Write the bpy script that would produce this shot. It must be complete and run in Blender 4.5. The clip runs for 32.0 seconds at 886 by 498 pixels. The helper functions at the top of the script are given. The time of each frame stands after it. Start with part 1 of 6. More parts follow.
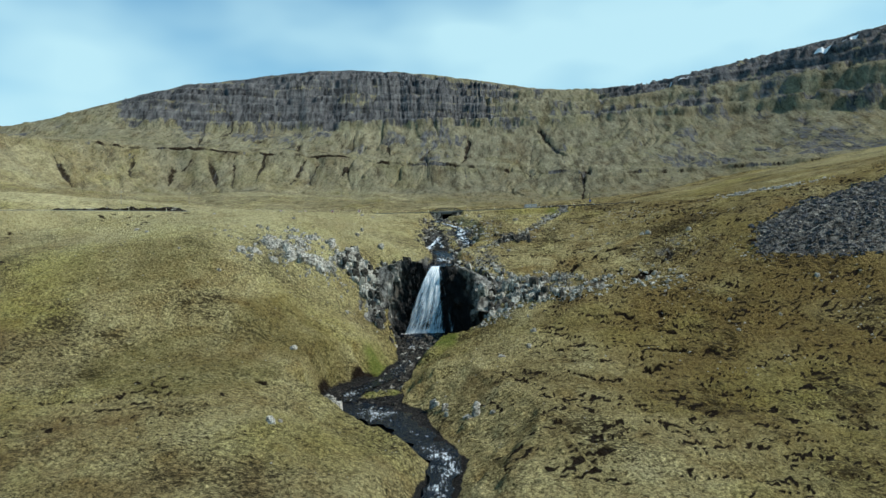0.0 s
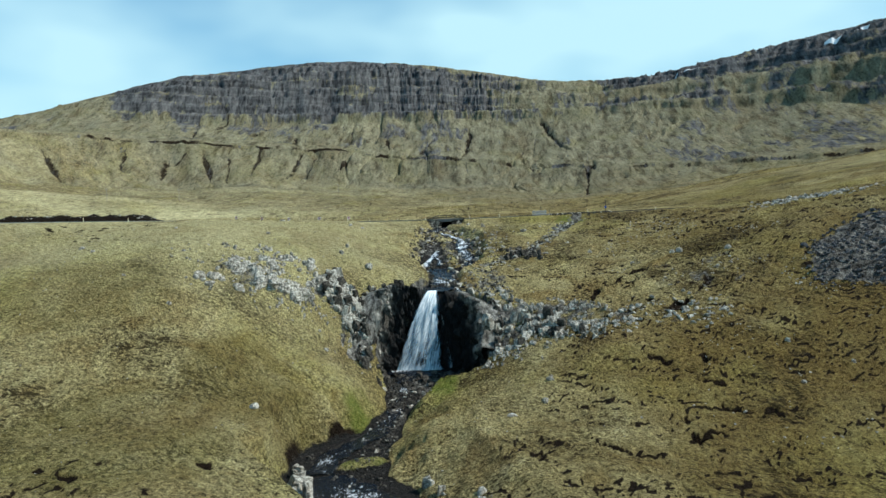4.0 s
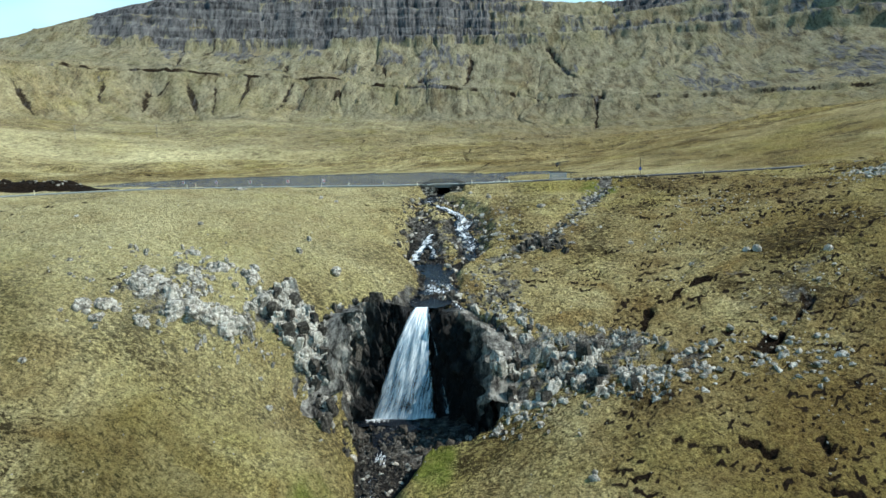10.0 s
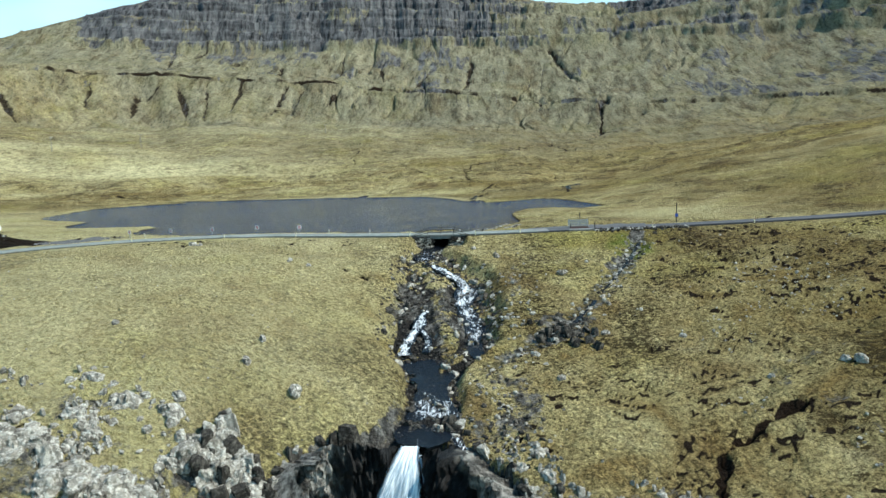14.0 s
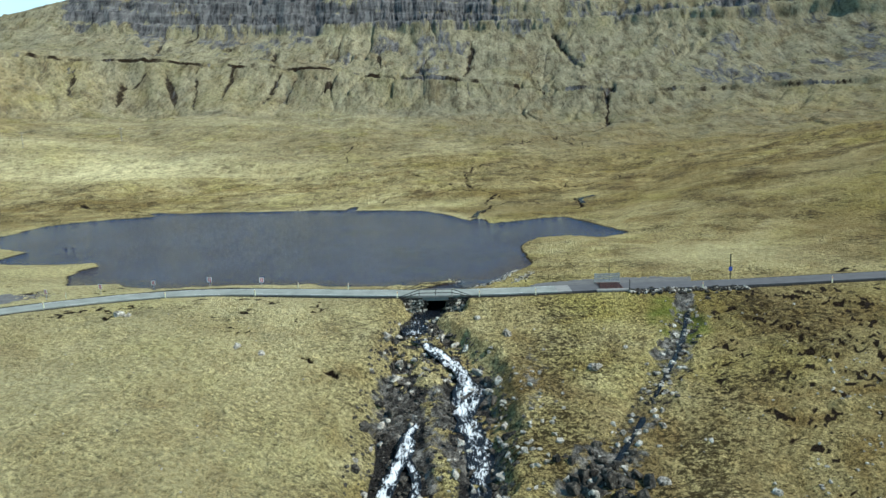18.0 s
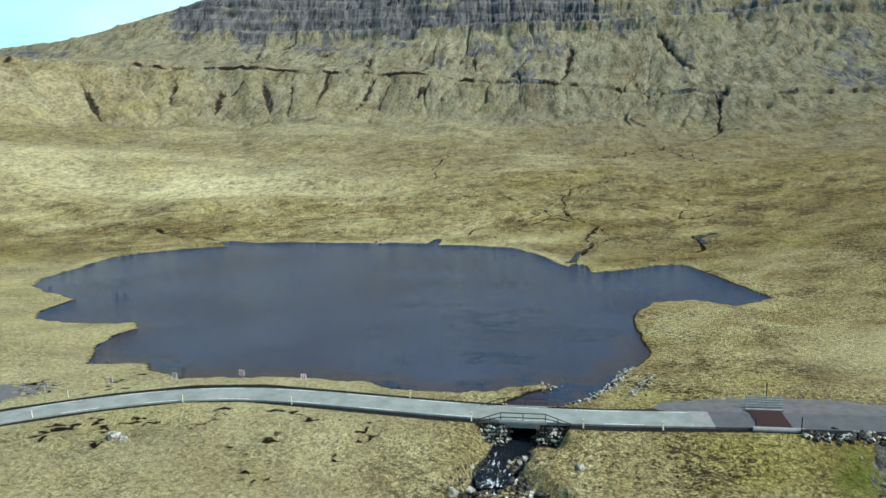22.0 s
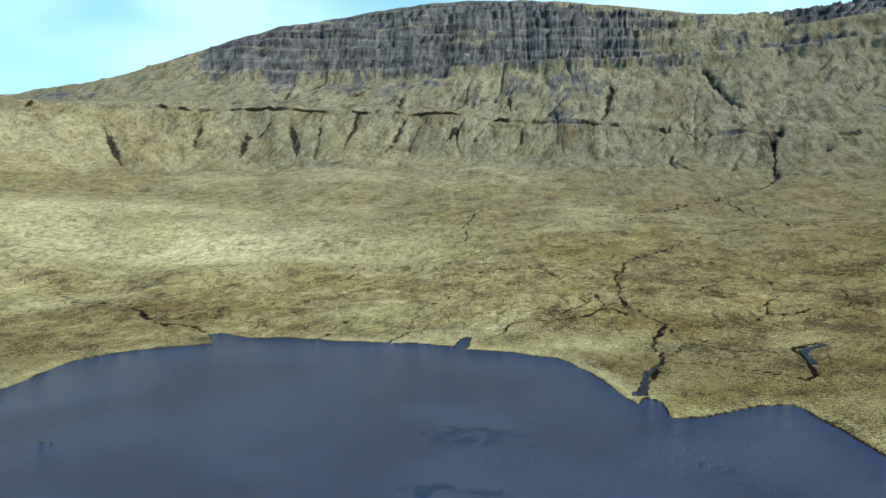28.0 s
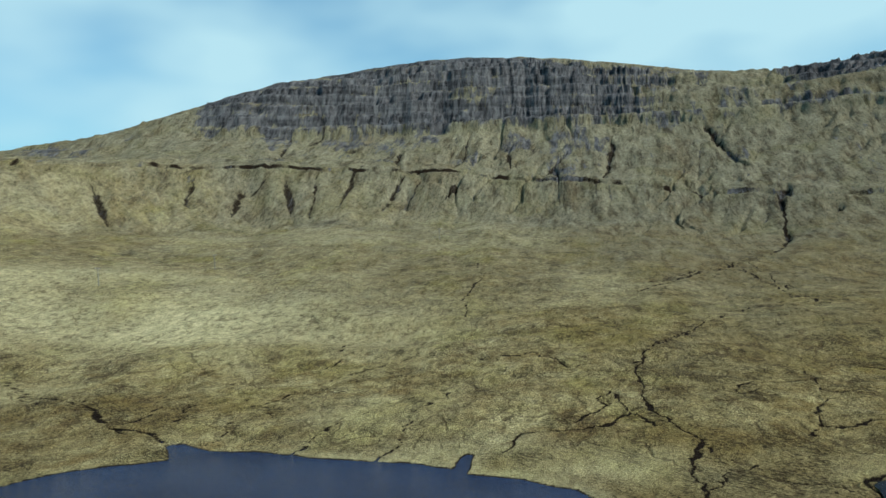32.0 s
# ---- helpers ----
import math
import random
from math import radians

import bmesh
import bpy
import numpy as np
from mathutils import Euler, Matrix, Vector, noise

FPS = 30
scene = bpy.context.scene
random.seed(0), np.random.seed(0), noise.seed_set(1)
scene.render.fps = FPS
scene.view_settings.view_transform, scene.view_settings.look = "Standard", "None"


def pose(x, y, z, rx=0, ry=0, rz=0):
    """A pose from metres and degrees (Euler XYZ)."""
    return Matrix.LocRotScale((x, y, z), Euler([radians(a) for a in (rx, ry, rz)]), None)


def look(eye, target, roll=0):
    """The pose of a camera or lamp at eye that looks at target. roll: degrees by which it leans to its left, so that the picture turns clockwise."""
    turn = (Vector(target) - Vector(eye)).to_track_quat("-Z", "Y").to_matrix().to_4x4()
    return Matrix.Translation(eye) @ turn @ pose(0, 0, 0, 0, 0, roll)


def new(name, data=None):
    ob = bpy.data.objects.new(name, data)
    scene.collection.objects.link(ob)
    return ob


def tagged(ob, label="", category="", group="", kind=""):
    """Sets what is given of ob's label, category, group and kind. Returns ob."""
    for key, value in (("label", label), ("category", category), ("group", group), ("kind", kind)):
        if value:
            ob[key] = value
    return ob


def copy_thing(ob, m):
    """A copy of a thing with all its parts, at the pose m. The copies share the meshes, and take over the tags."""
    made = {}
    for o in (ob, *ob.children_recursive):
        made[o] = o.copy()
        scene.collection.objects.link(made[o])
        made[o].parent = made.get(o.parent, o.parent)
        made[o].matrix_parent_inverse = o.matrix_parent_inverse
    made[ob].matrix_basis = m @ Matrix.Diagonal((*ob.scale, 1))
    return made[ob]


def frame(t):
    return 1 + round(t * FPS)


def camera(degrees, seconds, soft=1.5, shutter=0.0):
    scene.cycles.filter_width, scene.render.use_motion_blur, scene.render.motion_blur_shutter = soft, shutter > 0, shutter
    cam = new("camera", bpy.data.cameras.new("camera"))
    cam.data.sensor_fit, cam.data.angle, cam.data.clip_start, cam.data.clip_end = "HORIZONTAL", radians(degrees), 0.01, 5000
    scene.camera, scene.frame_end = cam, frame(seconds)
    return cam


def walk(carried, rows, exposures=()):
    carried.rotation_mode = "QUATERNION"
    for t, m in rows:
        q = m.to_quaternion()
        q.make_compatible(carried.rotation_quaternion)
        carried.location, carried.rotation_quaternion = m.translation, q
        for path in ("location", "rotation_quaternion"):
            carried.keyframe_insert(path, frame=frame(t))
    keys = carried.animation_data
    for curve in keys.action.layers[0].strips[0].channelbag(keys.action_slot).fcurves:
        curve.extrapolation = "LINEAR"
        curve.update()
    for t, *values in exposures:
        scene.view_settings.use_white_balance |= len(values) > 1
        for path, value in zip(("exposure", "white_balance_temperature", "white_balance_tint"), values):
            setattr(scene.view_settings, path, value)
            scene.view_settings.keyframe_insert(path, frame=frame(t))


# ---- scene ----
cam = camera(65.16, 32.0)

PATH = [
    (0, (9.132, -4.051, -5.894), (9.055, -2.053, -5.938), -1.87),
    (0.5, (8.983, -1.331, -5.072), (8.912, 0.667, -5.113), -1.87),
    (1, (8.901, 1.35, -4.351), (8.828, 3.348, -4.397), -1.87),
    (1.5, (8.868, 4.007, -3.707), (8.795, 6.006, -3.75), -1.87),
    (2, (8.872, 6.655, -3.117), (8.797, 8.653, -3.163), -1.87),
    (2.5, (8.9, 9.304, -2.565), (8.824, 11.302, -2.609), -1.87),
    (4.5, (9.088, 20.078, -0.432), (9.007, 22.075, -0.504), -1.87),
    (5, (9.125, 22.847, 0.134), (9.044, 24.844, 0.062), -1.87),
    (5.5, (9.152, 25.655, 0.728), (9.068, 27.646, 0.567), -1.87),
    (6, (9.167, 28.503, 1.354), (9.08, 30.484, 1.089), -1.87),
    (6.5, (9.169, 31.394, 2.016), (9.083, 33.373, 1.745), -1.87),
    (7, (9.159, 34.327, 2.715), (9.073, 36.306, 2.439), -1.87),
    (7.5, (9.136, 37.303, 3.452), (9.048, 39.281, 3.171), -1.87),
    (8, (9.102, 40.321, 4.227), (9.016, 42.298, 3.939), -1.87),
    (8.5, (9.059, 43.38, 5.038), (8.971, 45.357, 4.753), -1.87),
    (9, (9.008, 46.478, 5.886), (8.921, 48.456, 5.604), -1.87),
    (9.5, (8.95, 49.614, 6.766), (8.862, 51.592, 6.487), -1.87),
    (10, (8.889, 52.785, 7.677), (8.801, 54.764, 7.4), -1.87),
    (10.5, (8.825, 55.989, 8.615), (8.736, 57.967, 8.339), -1.87),
    (11, (8.76, 59.222, 9.577), (8.672, 61.201, 9.304), -1.87),
    (11.5, (8.697, 62.483, 10.559), (8.61, 64.462, 10.284), -1.87),
    (12, (8.637, 65.768, 11.559), (8.551, 67.747, 11.283), -1.87),
    (12.5, (8.581, 69.074, 12.571), (8.495, 71.053, 12.294), -1.87),
    (13, (8.53, 72.399, 13.593), (8.444, 74.378, 13.318), -1.87),
    (13.5, (8.484, 75.74, 14.622), (8.398, 77.719, 14.343), -1.87),
    (14, (8.445, 79.093, 15.652), (8.358, 81.072, 15.373), -1.87),
    (14.5, (8.411, 82.457, 16.683), (8.324, 84.435, 16.399), -1.87),
    (16.5, (8.317, 95.967, 20.749), (8.229, 97.938, 20.42), -1.87),
    (17, (8.297, 99.348, 21.741), (8.208, 101.319, 21.411), -1.87),
    (17.5, (8.273, 102.727, 22.72), (8.183, 104.698, 22.391), -1.87),
    (18, (8.243, 106.103, 23.687), (8.155, 108.074, 23.358), -1.87),
    (18.5, (8.204, 109.475, 24.64), (8.117, 111.446, 24.312), -1.87),
    (19, (8.152, 112.841, 25.579), (8.066, 114.812, 25.251), -1.87),
    (19.5, (8.084, 116.201, 26.506), (7.973, 118.171, 26.179), -1.87),
    (20, (7.997, 119.554, 27.421), (7.84, 121.521, 27.094), -1.87),
    (20.5, (7.886, 122.901, 28.324), (7.664, 124.862, 27.999), -1.87),
    (21, (7.747, 126.24, 29.218), (7.473, 128.195, 28.895), -1.87),
    (21.5, (7.578, 129.572, 30.105), (7.266, 131.521, 29.781), -1.87),
    (22, (7.373, 132.897, 30.986), (7.019, 134.839, 30.664), -1.87),
    (22.5, (7.131, 136.214, 31.863), (6.723, 138.146, 31.541), -1.87),
    (23, (6.848, 139.524, 32.739), (6.407, 141.449, 32.419), -1.87),
    (23.5, (6.521, 142.826, 33.616), (6.077, 144.75, 33.293), -1.87),
    (24, (6.148, 146.121, 34.496), (5.702, 148.043, 34.167), -1.87),
    (24.5, (5.729, 149.408, 35.382), (5.281, 151.328, 35.048), -1.87),
    (26.5, (3.593, 162.46, 39.02), (3.148, 164.381, 38.686), -1.87),
    (27, (2.955, 165.693, 39.959), (2.51, 167.615, 39.632), -1.87),
    (27.5, (2.285, 168.91, 40.909), (1.84, 170.838, 40.623), -1.87),
    (28, (1.592, 172.107, 41.872), (1.144, 174.043, 41.642), -1.87),
    (28.5, (0.884, 175.281, 42.843), (0.44, 177.223, 42.67), -1.87),
    (29, (0.173, 178.427, 43.821), (-0.271, 180.374, 43.705), -1.87),
    (29.5, (-0.527, 181.54, 44.8), (-0.969, 183.488, 44.711), -1.87),
    (30, (-1.199, 184.613, 45.777), (-1.641, 186.561, 45.69), -1.87),
    (30.5, (-1.823, 187.638, 46.743), (-2.267, 189.586, 46.655), -1.87),
    (31, (-2.379, 190.607, 47.69), (-2.819, 192.556, 47.603), -1.87),
    (31.5, (-2.839, 193.51, 48.608), (-3.282, 195.458, 48.521), -1.87),
    (32, (-3.175, 196.334, 49.484), (-3.618, 198.283, 49.399), -1.87),
]
EXPOSURES = [(0.0, -0.13), (2.5, -0.08), (4.6, 0.0), (5.2, 0.0), (6.0, 0.18), (9.0, 0.3), (13.0, 0.35), (24.5, 0.38), (27.0, 0.4), (28.0, 0.3), (29.0, 0.02), (30.0, -0.17), (32.0, -0.22)]
walk(cam, [(t, look(eye, target, roll)) for t, eye, target, roll in PATH], EXPOSURES)

# ---- sky and sun ----
SUN_UP, SUN_TURN = 46.0, 100.0  # elevation; bearing clockwise from +y
world = bpy.data.worlds.new("sky")
scene.world = world
world.use_nodes = True
wn, wl = world.node_tree.nodes, world.node_tree.links
wn.clear()
sky = wn.new("ShaderNodeTexSky")
sky.sky_type, sky.sun_disc = "NISHITA", False
sky.sun_elevation, sky.sun_rotation = radians(SUN_UP), radians(SUN_TURN)
sky.air_density, sky.dust_density, sky.ozone_density = 1.0, 1.2, 1.5
coord = wn.new("ShaderNodeTexCoord")
stretch = wn.new("ShaderNodeMapping")
stretch.inputs["Scale"].default_value = (1.0, 1.0, 2.2)
stretch.inputs["Location"].default_value = (0.35, 0.1, 0.6)
puff = wn.new("ShaderNodeTexNoise")
puff.inputs["Scale"].default_value, puff.inputs["Detail"].default_value, puff.inputs["Roughness"].default_value = 1.4, 4.0, 0.46
thick = wn.new("ShaderNodeValToRGB")
thick.color_ramp.elements[0].position, thick.color_ramp.elements[0].color = 0.42, (0.06, 0.06, 0.06, 1)
thick.color_ramp.elements[1].position, thick.color_ramp.elements[1].color = 0.575, (0.92, 0.92, 0.92, 1)
cloud = wn.new("ShaderNodeMix")
cloud.data_type = "RGBA"
cloud.inputs[7].default_value = (7.4, 11.6, 12.9, 1)
back = wn.new("ShaderNodeBackground")
back.inputs["Strength"].default_value = 0.082
wout = wn.new("ShaderNodeOutputWorld")
wl.new(coord.outputs["Generated"], stretch.inputs["Vector"])
wl.new(stretch.outputs["Vector"], puff.inputs["Vector"])
wl.new(puff.outputs["Fac"], thick.inputs["Fac"])
apart = wn.new("ShaderNodeSeparateXYZ")
low = wn.new("ShaderNodeMapRange")
low.inputs["From Min"].default_value, low.inputs["From Max"].default_value = 0.28, 0.62
low.inputs["To Min"].default_value, low.inputs["To Max"].default_value = 1.0, 0.10
share = wn.new("ShaderNodeMath")
share.operation = "MULTIPLY"
wl.new(coord.outputs["Generated"], apart.inputs[0])
wl.new(apart.outputs["Z"], low.inputs["Value"])
wl.new(thick.outputs["Color"], share.inputs[0])
wl.new(low.outputs["Result"], share.inputs[1])
wl.new(share.outputs[0], cloud.inputs[0])
tint = wn.new("ShaderNodeMix")
tint.data_type, tint.blend_type = "RGBA", "MULTIPLY"
tint.inputs[0].default_value, tint.inputs[7].default_value = 1.0, (0.55, 1.60, 1.95, 1)
wl.new(sky.outputs["Color"], tint.inputs[6])
wl.new(tint.outputs[2], cloud.inputs[6])
wl.new(cloud.outputs[2], back.inputs["Color"])
wl.new(back.outputs["Background"], wout.inputs["Surface"])

sun = new("sun", bpy.data.lights.new("sun", "SUN"))
sun.data.energy, sun.data.angle, sun.data.color = 5.0, radians(0.6), (1.0, 0.95, 0.86)
toward = Vector((math.sin(radians(SUN_TURN)) * math.cos(radians(SUN_UP)), math.cos(radians(SUN_TURN)) * math.cos(radians(SUN_UP)), math.sin(radians(SUN_UP))))
sun.matrix_world = look((0, 0, 400), Vector((0, 0, 400)) - toward)


# ---- materials ----
class Nodes:
    """A material's node tree with short ways to add to it."""

    def __init__(self, name):
        self.mat = bpy.data.materials.new(name)
        self.mat.use_nodes = True
        self.tree = self.mat.node_tree
        self.bsdf = self.tree.nodes["Principled BSDF"]
        self.place = self.add("ShaderNodeNewGeometry").outputs["Position"]

    def add(self, kind, **values):
        n = self.tree.nodes.new(kind)
        for key, v in values.items():
            n.inputs[key.replace("_", " ")].default_value = v
        return n

    def link(self, a, b):
        self.tree.links.new(a, b)

    def scaled(self, scale):
        n = self.add("ShaderNodeMapping")
        n.inputs["Scale"].default_value = scale
        self.link(self.place, n.inputs["Vector"])
        return n.outputs["Vector"]

    def noise(self, scale, detail=4.0, rough=0.55, at=None, warp=0.0):
        n = self.add("ShaderNodeTexNoise", Scale=scale, Detail=detail, Roughness=rough, Distortion=warp)
        self.link(at or self.place, n.inputs["Vector"])
        return n.outputs["Fac"]

    def cells(self, scale, feature="F1", at=None):
        n = self.add("ShaderNodeTexVoronoi", Scale=scale)
        n.feature = feature
        self.link(at or self.place, n.inputs["Vector"])
        return n.outputs["Distance"]

    def mask(self, name):
        n = self.add("ShaderNodeAttribute")
        n.attribute_name = name
        return n.outputs["Fac"]

    def ramp(self, fac, *stops):
        n = self.add("ShaderNodeValToRGB")
        els = n.color_ramp.elements
        while len(els) < len(stops):
            els.new(0.5)
        for el, (pos, col) in zip(els, stops):
            el.position = pos
            el.color = (*col, 1) if isinstance(col, tuple) else (col, col, col, 1)
        self.link(fac, n.inputs["Fac"])
        return n.outputs["Color"]

    def mix(self, fac, a, b, how="MIX"):
        n = self.add("ShaderNodeMix")
        n.data_type, n.blend_type = "RGBA", how
        for v, k in ((fac, 0), (a, 6), (b, 7)):
            if isinstance(v, (int, float)):
                n.inputs[k].default_value = v
            elif isinstance(v, tuple):
                n.inputs[k].default_value = (*v, 1)
            else:
                self.link(v, n.inputs[k])
        return n.outputs[2]

    def sum(self, a, b, op="ADD"):
        n = self.add("ShaderNodeMath")
        n.operation = op
        for v, k in ((a, 0), (b, 1)):
            if isinstance(v, (int, float)):
                n.inputs[k].default_value = v
            else:
                self.link(v, n.inputs[k])
        return n.outputs[0]

    def done(self, colour, rough=0.9, bump=None, depth=0.1, strength=0.6, gloss=0.5):
        self.bsdf.inputs["Specular IOR Level"].default_value = gloss
        for v, key in ((colour, "Base Color"), (rough, "Roughness")):
            if isinstance(v, tuple):
                self.bsdf.inputs[key].default_value = (*v, 1)
            elif isinstance(v, (int, float)):
                self.bsdf.inputs[key].default_value = v
            else:
                self.link(v, self.bsdf.inputs[key])
        if bump is not None:
            n = self.add("ShaderNodeBump", Strength=strength, Distance=depth)
            self.link(bump, n.inputs["Height"])
            self.link(n.outputs["Normal"], self.bsdf.inputs["Normal"])
        return self.mat


def turf_material():
    n = Nodes("hill_turf")
    big = n.noise(0.028, 4, 0.55)
    mid = n.noise(0.11, 5, 0.62, warp=0.8)
    fine = n.noise(1.7, 6, 0.72)
    tuft = n.noise(5.5, 4, 0.78)
    col = n.ramp(mid, (0.30, (0.290, 0.205, 0.078)), (0.46, (0.430, 0.352, 0.158)), (0.60, (0.520, 0.442, 0.212)), (0.74, (0.590, 0.515, 0.285)))
    col = n.mix(n.ramp(big, (0.50, 0.0), (0.66, 0.55)), col, (0.385, 0.345, 0.066))
    col = n.mix(n.ramp(n.noise(0.065, 5, 0.66, warp=0.6), (0.52, 0.0), (0.66, 0.7)), col, (0.230, 0.155, 0.064))
    # blades and clumps mottled, with the grass's small shadows painted in
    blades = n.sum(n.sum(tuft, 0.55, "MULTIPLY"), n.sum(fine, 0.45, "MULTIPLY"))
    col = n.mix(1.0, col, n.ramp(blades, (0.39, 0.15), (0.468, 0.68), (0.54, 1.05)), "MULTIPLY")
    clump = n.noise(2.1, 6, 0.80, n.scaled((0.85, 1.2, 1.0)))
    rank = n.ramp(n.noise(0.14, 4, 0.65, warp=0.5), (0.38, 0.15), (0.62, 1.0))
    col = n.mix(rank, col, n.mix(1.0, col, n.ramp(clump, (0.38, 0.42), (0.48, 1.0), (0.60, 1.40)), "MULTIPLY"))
    jolt = n.add("ShaderNodeVectorMath")
    jolt.operation = "MULTIPLY_ADD"
    jolt.inputs[1].default_value = (0.5, 0.5, 0.5)
    wisp = n.add("ShaderNodeTexNoise", Scale=1.6, Detail=3.0)
    n.link(n.place, wisp.inputs["Vector"])
    n.link(wisp.outputs["Color"], jolt.inputs[0])
    n.link(n.place, jolt.inputs[2])
    # colour darkened towards tussock edges, as shade in the creases
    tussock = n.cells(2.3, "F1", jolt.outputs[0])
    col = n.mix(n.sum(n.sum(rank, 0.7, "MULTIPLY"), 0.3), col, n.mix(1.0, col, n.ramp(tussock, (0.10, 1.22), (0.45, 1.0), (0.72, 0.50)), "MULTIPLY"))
    # shade between tussocks put into the colour as dark gaps, in drifts
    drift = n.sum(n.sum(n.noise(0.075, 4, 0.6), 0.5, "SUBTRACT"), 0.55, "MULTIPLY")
    gap_shade = n.sum(n.noise(1.5, 5, 0.72, n.scaled((0.75, 1.3, 1.0)), warp=0.4), drift)
    col = n.mix(n.ramp(gap_shade, (0.37, 0.95), (0.415, 0.0)), col, (0.040, 0.030, 0.013))
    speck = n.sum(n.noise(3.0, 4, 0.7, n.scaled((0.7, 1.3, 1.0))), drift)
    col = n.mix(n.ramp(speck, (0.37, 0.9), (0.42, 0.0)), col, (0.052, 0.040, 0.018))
    straw = n.ramp(fine, (0.32, (0.33, 0.28, 0.12)), (0.55, (0.63, 0.565, 0.315)))
    col = n.mix(n.mask("straw"), col, straw)
    heath = n.ramp(blades, (0.40, (0.034, 0.021, 0.008)), (0.50, (0.165, 0.112, 0.036)), (0.62, (0.305, 0.230, 0.080)))
    col = n.mix(n.mask("heath"), col, heath)
    # lips of turf that follow the slope, their shaded undersides painted dark
    across = n.add("ShaderNodeMapping")
    across.inputs["Rotation"].default_value = (0, 0, radians(33))
    n.link(n.place, across.inputs["Vector"])
    drawn = n.add("ShaderNodeMapping")
    drawn.inputs["Scale"].default_value = (0.62, 1.5, 0.8)
    n.link(across.outputs["Vector"], drawn.inputs["Vector"])
    ledge = n.sum(n.noise(1.25, 5, 0.70, drawn.outputs["Vector"], warp=0.4), drift)
    col = n.mix(n.sum(n.ramp(n.mask("heath"), (0.10, 0.0), (0.45, 1.0)), n.ramp(ledge, (0.40, 0.75), (0.445, 0.0)), "MULTIPLY"), col, (0.022, 0.016, 0.009))
    # drawn-out dark lines and pale ribs of the open moor
    sweep = n.noise(0.26, 7, 0.76, n.scaled((0.45, 1.4, 0.8)), warp=0.6)
    broad = n.noise(0.03, 3, 0.6)
    lines = n.ramp(n.sum(sweep, n.sum(n.sum(broad, 0.5, "SUBTRACT"), 0.35, "MULTIPLY")), (0.40, 0.9), (0.455, 0.0))
    apart = n.add("ShaderNodeSeparateXYZ")
    n.link(n.place, apart.inputs[0])
    lines = n.sum(lines, n.ramp(n.sum(apart.outputs[1], 0.001, "MULTIPLY"), (0.20, 0.02), (0.30, 0.10), (0.42, 0.14), (0.60, 0.26), (0.70, 0.20)), "MULTIPLY")
    col = n.mix(lines, col, (0.068, 0.050, 0.024))
    # short green turf of the far slopes, greyed in the colour for haze
    fell = n.ramp(n.sum(n.sum(apart.outputs[1], 0.001, "MULTIPLY"), n.sum(n.sum(n.noise(0.012, 5, 0.6, warp=0.6), 0.5, "SUBTRACT"), 0.5, "MULTIPLY")), (0.36, 0.0), (0.86, 0.85))
    streak = n.noise(0.10, 8, 0.70, n.scaled((1.3, 0.30, 0.30)), warp=0.5)
    crop = n.ramp(streak, (0.37, (0.048, 0.042, 0.031)), (0.46, (0.132, 0.122, 0.084)), (0.60, (0.216, 0.203, 0.140)))
    crop = n.mix(n.ramp(n.noise(0.018, 5, 0.6, warp=0.8), (0.50, 0.0), (0.66, 0.55)), crop, n.mix(0.45, (0.140, 0.134, 0.050), crop))
    crop = n.mix(n.ramp(n.noise(0.022, 6, 0.65, n.scaled((1.0, 0.5, 0.5)), warp=1.0), (0.53, 0.0), (0.64, 0.55)), crop, (0.100, 0.076, 0.044))
    col = n.mix(fell, col, crop)
    grain = n.noise(0.42, 8, 0.80, n.scaled((1.0, 0.6, 0.6)), warp=0.4)
    distant = n.ramp(n.sum(apart.outputs[1], 0.001, "MULTIPLY"), (0.27, 0.0), (0.36, 1.0))
    col = n.mix(distant, col, n.mix(1.0, col, n.ramp(grain, (0.37, 0.45), (0.47, 1.0), (0.60, 1.45)), "MULTIPLY"))
    mossy = n.ramp(fine, (0.3, (0.060, 0.080, 0.012)), (0.7, (0.190, 0.235, 0.036)))
    col = n.mix(n.mask("moss"), col, mossy)
    # drainage cracks in the bog, wide ones and hair-thin ones
    bend = n.add("ShaderNodeTexNoise", Scale=0.05, Detail=4.0)
    n.link(n.place, bend.inputs["Vector"])
    push = n.add("ShaderNodeVectorMath")
    push.operation = "SCALE"
    push.inputs["Scale"].default_value = 34.0
    n.link(bend.outputs["Color"], push.inputs[0])
    crack = None
    for scale, thin, gate in ((0.048, 0.028, 0.42), (0.105, 0.032, 0.50)):
        turned = n.add("ShaderNodeVectorMath")
        turned.operation = "ADD"
        n.link(n.scaled((1.15, 0.72, 0.2)), turned.inputs[0])
        n.link(push.outputs[0], turned.inputs[1])
        veins = n.cells(scale, "DISTANCE_TO_EDGE", turned.outputs[0])
        width = n.sum(n.ramp(n.noise(0.11, 4, 0.65), (0.38, 0.1), (0.72, 1.0)), thin, "MULTIPLY")
        line = n.ramp(n.sum(veins, width, "SUBTRACT"), (0.001, 1.0), (0.012, 0.0))
        line = n.sum(line, n.ramp(n.noise(0.05 + scale * 0.2, 3), (gate - 0.04, 0.0), (gate + 0.08, 1.0)), "MULTIPLY")
        crack = line if crack is None else n.sum(crack, line, "MAXIMUM")
    crack = n.sum(crack, n.mask("bog"), "MULTIPLY")
    earth = n.ramp(fine, (0.3, (0.006, 0.004, 0.003)), (0.7, (0.030, 0.020, 0.012)))
    col = n.mix(n.sum(crack, 0.5, "MULTIPLY"), col, (0.060, 0.036, 0.018))
